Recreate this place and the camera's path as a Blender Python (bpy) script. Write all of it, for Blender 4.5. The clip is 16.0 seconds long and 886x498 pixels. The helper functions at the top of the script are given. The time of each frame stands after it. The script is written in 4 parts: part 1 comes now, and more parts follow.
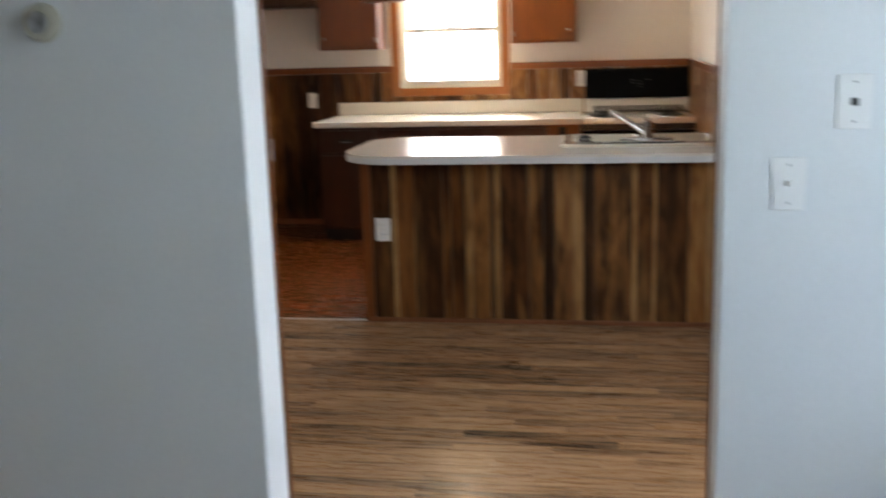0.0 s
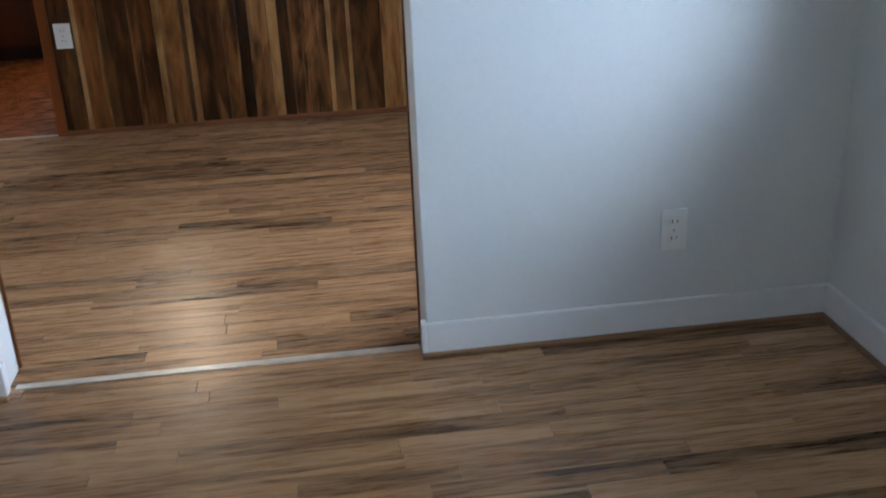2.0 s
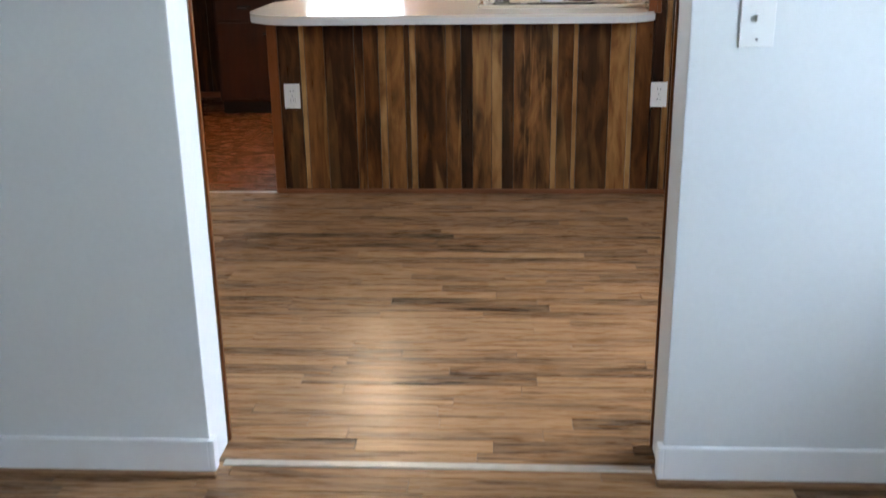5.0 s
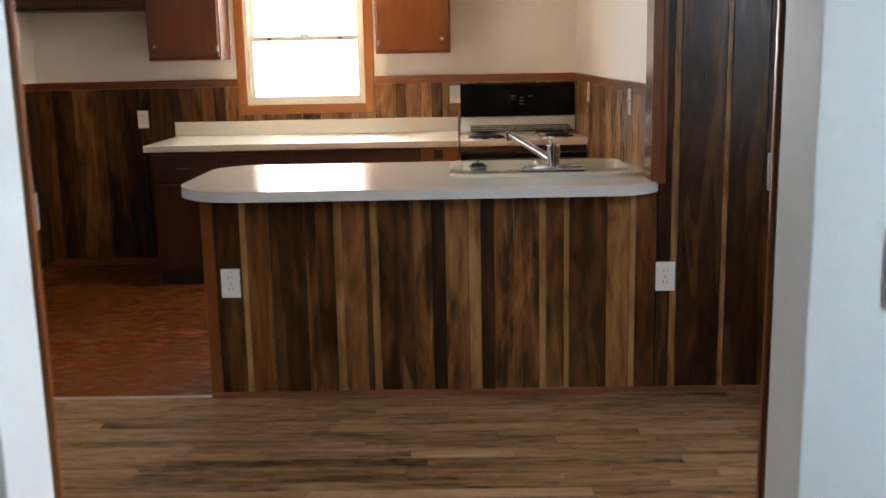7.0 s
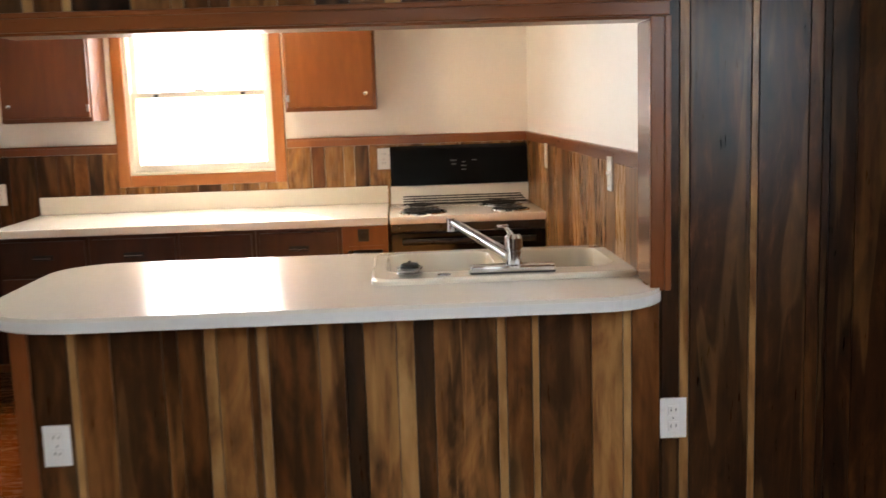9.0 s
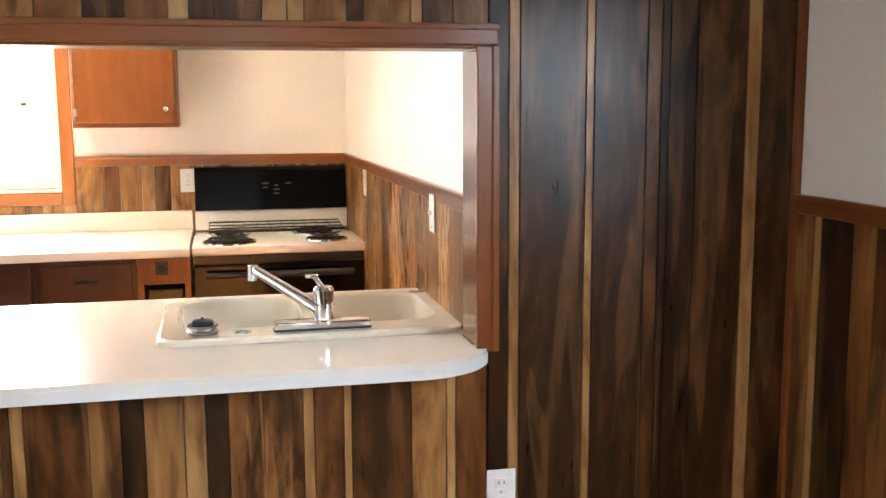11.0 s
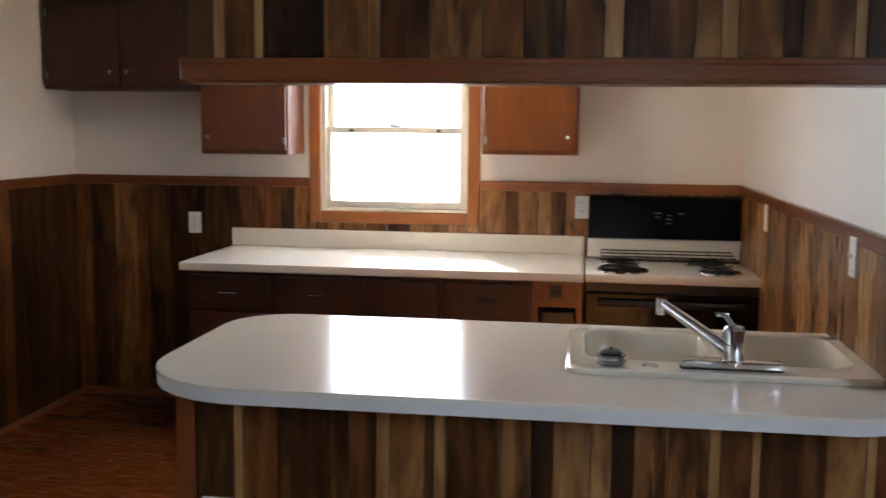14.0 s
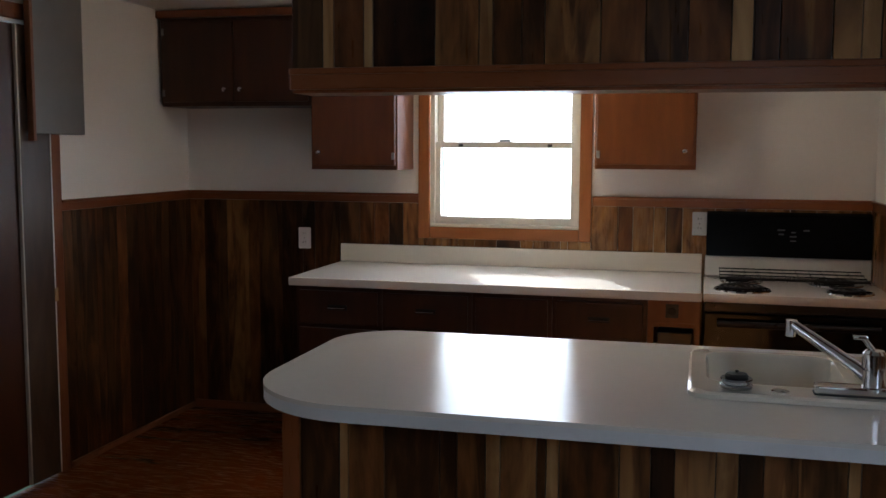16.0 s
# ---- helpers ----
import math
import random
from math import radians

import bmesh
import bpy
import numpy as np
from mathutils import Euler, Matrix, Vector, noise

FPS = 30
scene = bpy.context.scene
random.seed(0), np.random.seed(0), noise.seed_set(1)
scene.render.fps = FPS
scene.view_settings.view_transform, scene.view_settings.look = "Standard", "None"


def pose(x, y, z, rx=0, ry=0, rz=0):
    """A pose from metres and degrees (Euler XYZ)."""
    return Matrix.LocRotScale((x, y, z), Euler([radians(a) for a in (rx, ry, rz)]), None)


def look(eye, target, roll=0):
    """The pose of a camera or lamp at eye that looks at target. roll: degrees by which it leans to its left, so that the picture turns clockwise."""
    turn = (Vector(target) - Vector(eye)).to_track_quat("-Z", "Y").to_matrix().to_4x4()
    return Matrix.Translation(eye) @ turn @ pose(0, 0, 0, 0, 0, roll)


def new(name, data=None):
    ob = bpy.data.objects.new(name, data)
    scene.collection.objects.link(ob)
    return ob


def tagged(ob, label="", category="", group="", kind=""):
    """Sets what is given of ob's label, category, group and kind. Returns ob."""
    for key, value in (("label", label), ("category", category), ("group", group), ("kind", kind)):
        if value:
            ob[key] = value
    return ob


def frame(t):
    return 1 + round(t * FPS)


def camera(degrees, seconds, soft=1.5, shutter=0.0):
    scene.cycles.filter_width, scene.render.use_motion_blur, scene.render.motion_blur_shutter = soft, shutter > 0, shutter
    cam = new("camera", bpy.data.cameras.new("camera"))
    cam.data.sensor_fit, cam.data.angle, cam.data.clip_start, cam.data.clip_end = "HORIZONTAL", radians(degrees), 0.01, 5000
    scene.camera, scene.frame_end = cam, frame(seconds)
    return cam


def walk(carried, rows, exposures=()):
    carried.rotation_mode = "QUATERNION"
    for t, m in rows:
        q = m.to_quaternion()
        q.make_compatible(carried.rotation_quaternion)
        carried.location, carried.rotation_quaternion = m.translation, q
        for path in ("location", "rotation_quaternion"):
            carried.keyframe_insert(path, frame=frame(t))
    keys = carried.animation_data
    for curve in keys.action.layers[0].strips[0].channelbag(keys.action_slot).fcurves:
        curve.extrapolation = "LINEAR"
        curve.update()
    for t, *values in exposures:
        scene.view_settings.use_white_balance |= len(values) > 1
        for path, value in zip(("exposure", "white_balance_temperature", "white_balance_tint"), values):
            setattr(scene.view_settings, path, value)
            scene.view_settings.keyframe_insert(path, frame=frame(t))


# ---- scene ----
cam = camera(48.1, 16.0, soft=1.5, shutter=0.5)

# seconds, eye x y z, yaw, pitch, roll
PATH = [
    (0, 1.265, -4.899, 1.425, 9.93, -11.81, -1.71),
    (0.5, 1.288, -4.933, 1.386, 0.34, -13.89, -1.08),
    (0.6, 1.302, -4.914, 1.369, -1.04, -14.14, -1.14),
    (1, 1.335, -4.992, 1.345, -5.21, -16.72, -2.01),
    (1.5, 1.322, -4.994, 1.342, -7.58, -20.41, -2.88),
    (2, 1.259, -5.021, 1.297, -7.22, -22.51, -2.45),
    (2.5, 1.192, -5.040, 1.291, -4.59, -24.12, -2.98),
    (3, 1.167, -5.044, 1.286, -1.23, -24.67, -3.35),
    (3.5, 1.112, -5.015, 1.261, 1.73, -24.06, -2.55),
    (5.8, 1.111, -4.544, 1.347, 3.47, -15.02, -0.65),
    (6, 1.117, -4.467, 1.355, 3.17, -14.24, -0.69),
    (6.5, 1.104, -4.215, 1.370, 2.34, -12.50, -1.00),
    (7, 1.044, -3.943, 1.387, 1.10, -11.11, -1.19),
    (7.5, 1.050, -3.676, 1.388, 0.44, -9.89, -1.24),
    (8, 1.067, -3.410, 1.400, 0.00, -9.28, -1.45),
    (8.5, 1.057, -3.103, 1.409, -0.80, -8.81, -1.62),
    (9, 1.093, -2.767, 1.410, -2.45, -8.28, -1.83),
    (9.5, 1.144, -2.494, 1.408, -6.84, -7.66, -1.60),
    (9.7, 1.166, -2.419, 1.416, -9.61, -7.74, -1.40),
    (11.8, 1.175, -2.391, 1.502, -12.84, -8.28, -0.20),
    (12, 1.163, -2.375, 1.499, -10.85, -8.10, -0.13),
    (12.5, 1.135, -2.337, 1.493, -5.92, -7.65, 0.04),
    (13, 1.104, -2.339, 1.505, -1.02, -7.46, 0.07),
    (13.5, 1.068, -2.394, 1.504, 3.97, -7.04, 0.40),
    (14, 1.046, -2.421, 1.514, 8.28, -6.85, 0.57),
    (14.5, 1.035, -2.429, 1.506, 11.75, -6.45, 0.49),
    (15, 1.022, -2.386, 1.501, 13.90, -6.17, 0.21),
    (15.5, 1.011, -2.361, 1.496, 14.70, -5.96, 0.33),
    (16, 1.016, -2.326, 1.492, 14.50, -5.81, 0.25),
]


def eye_pose(x, y, z, yaw, pitch, roll):
    a, p = radians(yaw), radians(pitch)
    way = Vector((-math.sin(a) * math.cos(p), math.cos(a) * math.cos(p), math.sin(p)))
    return look((x, y, z), Vector((x, y, z)) + way, roll)


walk(cam, [(r[0], eye_pose(*r[1:])) for r in PATH],
     exposures=[(0, 2.20, 6300, 10), (1.0, 2.20, 5900, 10), (2.0, 2.25, 5800, 10), (3.5, 3.00, 5850, 10), (6.0, 2.40, 6250, 10), (7.5, 2.20, 6450, 10),
                (8.5, 2.60, 6550, 10), (9.5, 3.00, 6450, 10), (11.8, 3.55, 6200, 10), (12.5, 3.15, 6050, 10), (13.5, 2.40, 5850, 10), (14.5, 1.60, 5600, 10), (16.0, 0.90, 5500, 10)])

# ---- plan, metres ----
PEN_Y = 0.0            # dining face of the peninsula and of the panelled wall
BACK = 2.784           # kitchen back wall
LEFT = -1.80           # kitchen and dining left wall
KR = 1.826             # kitchen right wall
DR = 2.69              # dining right wall
LIV = -2.648           # living room face of the wall with the cased opening
LIV_B = -2.50          # dining face of that wall
OPEN_L, OPEN_R = 0.400, 1.505
CEIL = 2.215
TOP = 0.877            # counter height
RAIL = 1.250           # top of the chair rail
HEAD = 1.637           # underside of the header
LX, LR, LY = -1.95, 2.65, -7.2   # living room left, right and rear walls
SUN_WAY = Vector((0.5, -1.0, -0.62))

# ---- world, sun, large lights ----
world = bpy.data.worlds.new("world")
scene.world = world
world.use_nodes = True
wn, wl = world.node_tree.nodes, world.node_tree.links
sky = wn.new("ShaderNodeTexSky")
sky.sky_type = "NISHITA"
sky.sun_disc = False
sky.sun_elevation = radians(29)
sky.sun_rotation = radians(-27)
wl.new(sky.outputs[0], wn["Background"].inputs[0])
wn["Background"].inputs[1].default_value = 0.12

sun = new("sun", bpy.data.lights.new("sun", "SUN"))
sun.data.energy, sun.data.angle, sun.data.color = 5.0, radians(0.5), (1.0, 0.93, 0.82)
sun.matrix_world = look((0, 12, 9), Vector((0, 12, 9)) + SUN_WAY)


def window_light(name, eye, target, w, h, power, colour):
    ob = new(name, bpy.data.lights.new(name, "AREA"))
    ob.data.shape, ob.data.size, ob.data.size_y, ob.data.energy, ob.data.color = "RECTANGLE", w, h, power, colour
    ob.matrix_world = look(eye, target)
    return ob


window_light("kitchen_daylight", (0.02, BACK + 0.16, 1.55), (-0.05, 0.0, 0.75), 0.75, 0.97, 5.8, (0.96, 0.96, 0.96))
window_light("living_daylight", (3.30, -4.10, 1.68), (1.6, -2.65, 0.8), 0.62, 0.5, 5.4, (0.77, 0.88, 1.0))
window_light("dining_daylight", (DR + 0.12, -1.88, 1.55), (1.2, -2.15, -0.8), 0.88, 1.0, 9.5, (0.86, 0.92, 1.0))
# fill through an added, unseen left window, meant for the dining right wall
window_light("dining_left_fill", (LEFT - 0.12, -1.50, 1.50), (1.4, -1.2, 0.7), 0.85, 0.95, 1.2, (0.95, 0.97, 1.0))
window_light("rear_daylight", (1.45, LY - 0.12, 1.50), (1.3, 0.0, 0.9), 1.0, 1.1, 0.5, (0.92, 0.95, 1.0))

# ---- materials ----


def material(name):
    m = bpy.data.materials.new(name)
    m.use_nodes = True
    return m, m.node_tree.nodes, m.node_tree.links, m.node_tree.nodes["Principled BSDF"]


def noise_node(n, l, vec, scale, detail=4, rough=0.55, warp=0.0):
    t = n.new("ShaderNodeTexNoise")
    t.inputs["Distortion"].default_value = warp
    t.inputs["Scale"].default_value, t.inputs["Detail"].default_value, t.inputs["Roughness"].default_value = scale, detail, rough
    l.new(vec, t.inputs["Vector"])
    return t.outputs["Fac"]


def ramp_node(n, l, fac, stops):
    r = n.new("ShaderNodeValToRGB")
    e = r.color_ramp.elements
    while len(e) < len(stops):
        e.new(0.5)
    for k, (p, c) in zip(e, stops):
        k.position, k.color = p, (*c, 1)
    l.new(fac, r.inputs[0])
    return r.outputs[0]


def math_node(n, l, op, a, b):
    k = n.new("ShaderNodeMath")
    k.operation = op
    for i, v in enumerate((a, b)):
        if isinstance(v, (int, float)):
            k.inputs[i].default_value = v
        else:
            l.new(v, k.inputs[i])
    return k.outputs[0]


def bump_node(n, l, height, strength, dist, bsdf):
    b = n.new("ShaderNodeBump")
    b.inputs["Strength"].default_value, b.inputs["Distance"].default_value = strength, dist
    l.new(height, b.inputs["Height"])
    l.new(b.outputs[0], bsdf.inputs["Normal"])


def mix_node(n, l, fac, a, b, how="MIX"):
    m = n.new("ShaderNodeMix")
    m.data_type, m.blend_type = "RGBA", how
    if isinstance(fac, (int, float)):
        m.inputs[0].default_value = fac
    else:
        l.new(fac, m.inputs[0])
    for i, v in ((6, a), (7, b)):
        if isinstance(v, tuple):
            m.inputs[i].default_value = (*v, 1)
        else:
            l.new(v, m.inputs[i])
    return m.outputs[2]


def place(n, l, scale, shift=None):
    """World position, stretched, with an optional shift per piece."""
    g = n.new("ShaderNodeNewGeometry")
    vec = g.outputs["Position"]
    if shift is not None:
        c = n.new("ShaderNodeCombineXYZ")
        for i, k in enumerate((13.0, 17.0, 29.0)):
            l.new(math_node(n, l, "MULTIPLY", shift, k), c.inputs[i])
        a = n.new("ShaderNodeVectorMath")
        l.new(vec, a.inputs[0])
        l.new(c.outputs[0], a.inputs[1])
        vec = a.outputs[0]
    s = n.new("ShaderNodeVectorMath")
    s.operation = "MULTIPLY"
    s.inputs[1].default_value = scale
    l.new(vec, s.inputs[0])
    return s.outputs[0]


def plain(name, colour, rough=0.5, metal=0.0, var=0.08, scale=6.0, bump=0.0, bscale=200.0, spec=0.5, coat=0.0):
    """Paint, plastic or metal with a slight mottling and a fine relief."""
    m, n, l, b = material(name)
    p = place(n, l, (1, 1, 1))
    f = noise_node(n, l, p, scale, 5)
    lo, hi = tuple(c * (1 - var) for c in colour), tuple(min(1, c * (1 + var)) for c in colour)
    l.new(ramp_node(n, l, f, [(0.3, lo), (0.7, hi)]), b.inputs["Base Color"])
    f2 = noise_node(n, l, p, scale * 7, 3)
    l.new(math_node(n, l, "ADD", math_node(n, l, "MULTIPLY", f2, 0.16), rough - 0.08), b.inputs["Roughness"])
    b.inputs["Metallic"].default_value = metal
    b.inputs["Specular IOR Level"].default_value = spec
    b.inputs["Coat Weight"].default_value = coat
    if bump:
        bump_node(n, l, noise_node(n, l, p, bscale, 3), bump, 0.002, b)
    return m


def wood(name, dark, mid, light, along="z", rough=0.35, grain=1.0, random_tone=0.5, island=False, streak=0.0, knots=0.0, coat=0.0, spec=0.5, figure=0.12, warp=0.4, speck=0.2, close=1.0, contrast=1.0, sap=0.0):
    """Boards: fibres along one axis, broad figure, and a tone of its own per piece."""
    m, n, l, b = material(name)
    if island:
        g = n.new("ShaderNodeNewGeometry")
        rnd = g.outputs["Random Per Island"]
    else:
        o = n.new("ShaderNodeObjectInfo")
        rnd = o.outputs["Random"]
    st = {"x": (0.07, 1, 1), "y": (1, 0.07, 1), "z": (1, 1, 0.07)}[along]
    fine = noise_node(n, l, place(n, l, tuple(s * 170 * grain if s == 1 else 10 for s in st), rnd), 1.0, 3)
    broad = noise_node(n, l, place(n, l, tuple(s * 13 * grain if s == 1 else 2.2 for s in st), rnd), 1.0, 5, 0.6, warp)
    w = n.new("ShaderNodeTexWave")
    w.wave_type, w.bands_direction = "BANDS", {"x": "Y", "y": "X", "z": "X"}[along]
    w.inputs["Scale"].default_value, w.inputs["Distortion"].default_value = 1.0, 9.0
    w.inputs["Detail"].default_value, w.inputs["Detail Scale"].default_value = 3.0, 1.3
    l.new(place(n, l, tuple(s * 9 * grain if s == 1 else 1.7 for s in st), rnd), w.inputs["Vector"])
    f = math_node(n, l, "ADD", math_node(n, l, "MULTIPLY", broad, 1 - figure), math_node(n, l, "MULTIPLY", w.outputs["Fac"], figure))
    f = math_node(n, l, "ADD", f, math_node(n, l, "MULTIPLY", math_node(n, l, "SUBTRACT", rnd, 0.5), random_tone))
    f = math_node(n, l, "ADD", f, math_node(n, l, "MULTIPLY", math_node(n, l, "SUBTRACT", fine, 0.5), speck))
    col = ramp_node(n, l, f, [(0.52 - 0.30 / contrast, dark), (0.52, mid), (0.52 + 0.30 / contrast, light)])
    if streak:
        s = noise_node(n, l, place(n, l, tuple(s * 22 * close if s == 1 else 1.6 for s in st), rnd), 1.0, 3, 0.5, warp)
        sf = ramp_node(n, l, s, [(0.60, (0, 0, 0)), (0.68, (1, 1, 1))])
        col = mix_node(n, l, math_node(n, l, "MULTIPLY", sf, streak), col, tuple(min(1, c * 1.25) for c in light))
        s2 = noise_node(n, l, place(n, l, tuple(s * 14 * close if s == 1 else 1.6 for s in st), math_node(n, l, "ADD", rnd, 0.37)), 1.0, 3, 0.5, warp)
        sf2 = ramp_node(n, l, s2, [(0.58, (0, 0, 0)), (0.72, (1, 1, 1))])
        col = mix_node(n, l, math_node(n, l, "MULTIPLY", sf2, streak), col, tuple(c * 0.35 for c in dark))
    if sap:
        a = noise_node(n, l, place(n, l, tuple(k * 10 if k == 1 else 1.1 for k in st), math_node(n, l, "ADD", rnd, 0.71)), 1.0, 3, 0.4, 0.5)
        af = ramp_node(n, l, a, [(0.56, (0, 0, 0)), (0.59, (1, 1, 1)), (0.67, (0.6, 0.6, 0.6)), (0.70, (0, 0, 0))])
        col = mix_node(n, l, math_node(n, l, "MULTIPLY", af, sap), col, (0.40, 0.215, 0.075))
        a = noise_node(n, l, place(n, l, tuple(k * 7 if k == 1 else 2.2 for k in st), math_node(n, l, "ADD", rnd, 0.13)), 1.0, 4, 0.5, 1.2)
        af = ramp_node(n, l, a, [(0.57, (0, 0, 0)), (0.70, (1, 1, 1))])
        col = mix_node(n, l, math_node(n, l, "MULTIPLY", af, sap), col, dark)
    if knots:
        v = n.new("ShaderNodeTexVoronoi")
        v.inputs["Scale"].default_value = 1.0
        wob = n.new("ShaderNodeTexNoise")
        wob.inputs["Scale"].default_value, wob.inputs["Detail"].default_value = 2.0, 3
        at = place(n, l, tuple(s * 6 if s == 1 else 2.4 for s in st), rnd)
        l.new(at, wob.inputs["Vector"])
        l.new(mix_node(n, l, 0.25, at, wob.outputs["Color"], "LINEAR_LIGHT"), v.inputs["Vector"])
        kf = ramp_node(n, l, v.outputs["Distance"], [(0.08, (1, 1, 1)), (0.30, (0, 0, 0))])
        col = mix_node(n, l, math_node(n, l, "MULTIPLY", kf, knots), col, tuple(c * 0.5 for c in dark))
    l.new(col, b.inputs["Base Color"])
    l.new(math_node(n, l, "ADD", math_node(n, l, "MULTIPLY", fine, 0.9 * speck), rough - 0.45 * speck), b.inputs["Roughness"])
    b.inputs["Coat Weight"].default_value = coat
    b.inputs["Coat Roughness"].default_value = 0.2
    b.inputs["Specular IOR Level"].default_value = spec
    if speck > 0.1:
        bump_node(n, l, fine, 0.04, 0.0008, b)
    return m


def painted_wall(name, colour, bump=0.25):
    """Rolled wall paint: faint blotches, orange peel, scuffs."""
    m, n, l, b = material(name)
    p = place(n, l, (1, 1, 1))
    big = noise_node(n, l, p, 1.7, 4)
    small = noise_node(n, l, p, 60, 3)
    c = ramp_node(n, l, big, [(0.25, tuple(k * 0.94 for k in colour)), (0.75, colour)])
    c = mix_node(n, l, 0.06, c, ramp_node(n, l, small, [(0.3, (0.6, 0.6, 0.6)), (0.7, (0.95, 0.95, 0.95))]))
    l.new(c, b.inputs["Base Color"])
    b.inputs["Roughness"].default_value = 0.55
    bump_node(n, l, noise_node(n, l, p, 190, 3), bump, 0.0015, b)
    return m


WALL_L = painted_wall("living_wall_paint", (0.74, 0.76, 0.76))
WALL_K = painted_wall("kitchen_wall_paint", (0.86, 0.82, 0.76))
WHITE = plain("white_trim_paint", (0.80, 0.81, 0.82), 0.35, var=0.03)
CEILING = painted_wall("ceiling_paint", (0.80, 0.80, 0.78), 0.5)
FLOOR = wood("grey_brown_laminate", (0.050, 0.023, 0.010), (0.33, 0.178, 0.082), (0.47, 0.288, 0.148), "x", 0.28, 1.0, 0.32, streak=0.42, spec=0.36, speck=0.12, warp=0.25, figure=0.1, close=1.5)
FLOOR_S = wood("grey_brown_laminate_rest", (0.050, 0.023, 0.010), (0.33, 0.178, 0.082), (0.47, 0.288, 0.148), "x", 0.28, 1.0, 0.32, True, streak=0.42, spec=0.36, speck=0.12, warp=0.25, figure=0.1, close=1.5)
FLOOR_K = wood("red_oak_laminate", (0.145, 0.038, 0.007), (0.205, 0.057, 0.011), (0.275, 0.082, 0.018), "x", 0.27, 0.9, 0.14, speck=0.06, warp=0.4, figure=0.06, contrast=0.55)
FLOOR_KS = wood("red_oak_laminate_rest", (0.145, 0.038, 0.007), (0.205, 0.057, 0.011), (0.275, 0.082, 0.018), "x", 0.27, 0.9, 0.14, True, speck=0.06, warp=0.4, figure=0.06, contrast=0.55)
JOINT = plain("floor_joint", (0.035, 0.022, 0.014), 0.7)
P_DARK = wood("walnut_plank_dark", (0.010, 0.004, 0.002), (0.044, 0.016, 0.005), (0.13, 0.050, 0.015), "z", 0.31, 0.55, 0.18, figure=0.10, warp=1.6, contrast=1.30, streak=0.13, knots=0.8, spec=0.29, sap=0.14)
P_MID = wood("walnut_plank_brown", (0.025, 0.008, 0.002), (0.130, 0.046, 0.012), (0.25, 0.105, 0.031), "z", 0.31, 0.55, 0.20, figure=0.10, warp=1.0, contrast=1.30, streak=0.27, knots=0.8, spec=0.29, sap=0.40)
P_WARM = wood("walnut_plank_tan", (0.042, 0.014, 0.004), (0.205, 0.086, 0.025), (0.36, 0.180, 0.060), "z", 0.31, 0.55, 0.22, figure=0.10, warp=1.6, contrast=1.35, streak=0.42, knots=0.85, spec=0.29, sap=0.42)
P_LIGHT = wood("walnut_plank_sapwood", (0.15, 0.066, 0.020), (0.36, 0.195, 0.072), (0.50, 0.31, 0.130), "z", 0.31, 0.55, 0.20, figure=0.10, warp=1.2, contrast=1.20, streak=0.24, spec=0.29, sap=0.35)
P_GLOSS = wood("glossy_walnut_grain", (0.022, 0.011, 0.006), (0.060, 0.033, 0.018), (0.11, 0.066, 0.040), "z", 0.30, 0.7, 0.2, streak=0.08, coat=0.25, speck=0.08)
# tan plank copy brightened for the light falling on the right-hand wainscot
P_LIT = wood("walnut_plank_lit_tan", (0.100, 0.040, 0.011), (0.340, 0.165, 0.055), (0.50, 0.29, 0.110), "z", 0.28, 0.55, 0.32, figure=0.10, warp=1.2, contrast=1.3, streak=0.3, knots=0.5, spec=0.4, sap=0.35)
TONES = {"t": P_LIT, "d": P_DARK, "m": P_MID, "w": P_WARM, "l": P_LIGHT}
GROOVE = plain("panel_groove", (0.012, 0.006, 0.004), 0.6)
TRIM = wood("brown_stained_trim", (0.145, 0.042, 0.010), (0.188, 0.057, 0.014), (0.225, 0.072, 0.019), "z", 0.28, 1.2, 0.15, coat=0.06, figure=0.06, speck=0.04, warp=0.1)
JAMB = wood("varnished_brown_jamb", (0.140, 0.046, 0.016), (0.180, 0.062, 0.022), (0.215, 0.078, 0.030), "z", 0.22, 1.2, 0.15, coat=1.0, figure=0.06, speck=0.04, warp=0.1)
TRIM_X = wood("brown_stained_trim_level", (0.145, 0.042, 0.010), (0.188, 0.057, 0.014), (0.225, 0.072, 0.019), "x", 0.28, 1.2, 0.15, coat=0.06, figure=0.06, speck=0.04, warp=0.1)
TRIM_Y = wood("brown_stained_trim_side", (0.145, 0.042, 0.010), (0.188, 0.057, 0.014), (0.225, 0.072, 0.019), "y", 0.28, 1.2, 0.15, coat=0.06, figure=0.06, speck=0.04, warp=0.1)
CASE = wood("orange_stained_casing", (0.27, 0.092, 0.024), (0.34, 0.122, 0.034), (0.40, 0.15, 0.046), "z", 0.28, 1.2, 0.15, coat=0.15, figure=0.06, speck=0.04, warp=0.1)
CASE_X = wood("orange_stained_casing_level", (0.27, 0.092, 0.024), (0.34, 0.122, 0.034), (0.40, 0.15, 0.046), "x", 0.28, 1.2, 0.15, coat=0.15, figure=0.06, speck=0.04, warp=0.1)
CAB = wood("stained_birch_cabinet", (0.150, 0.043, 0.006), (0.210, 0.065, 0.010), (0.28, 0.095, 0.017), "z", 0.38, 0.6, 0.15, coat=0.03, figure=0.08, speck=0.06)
BIRCH = wood("honey_birch", (0.36, 0.135, 0.030), (0.46, 0.190, 0.046), (0.55, 0.25, 0.070), "z", 0.32, 0.6, 0.15, figure=0.08, speck=0.06)
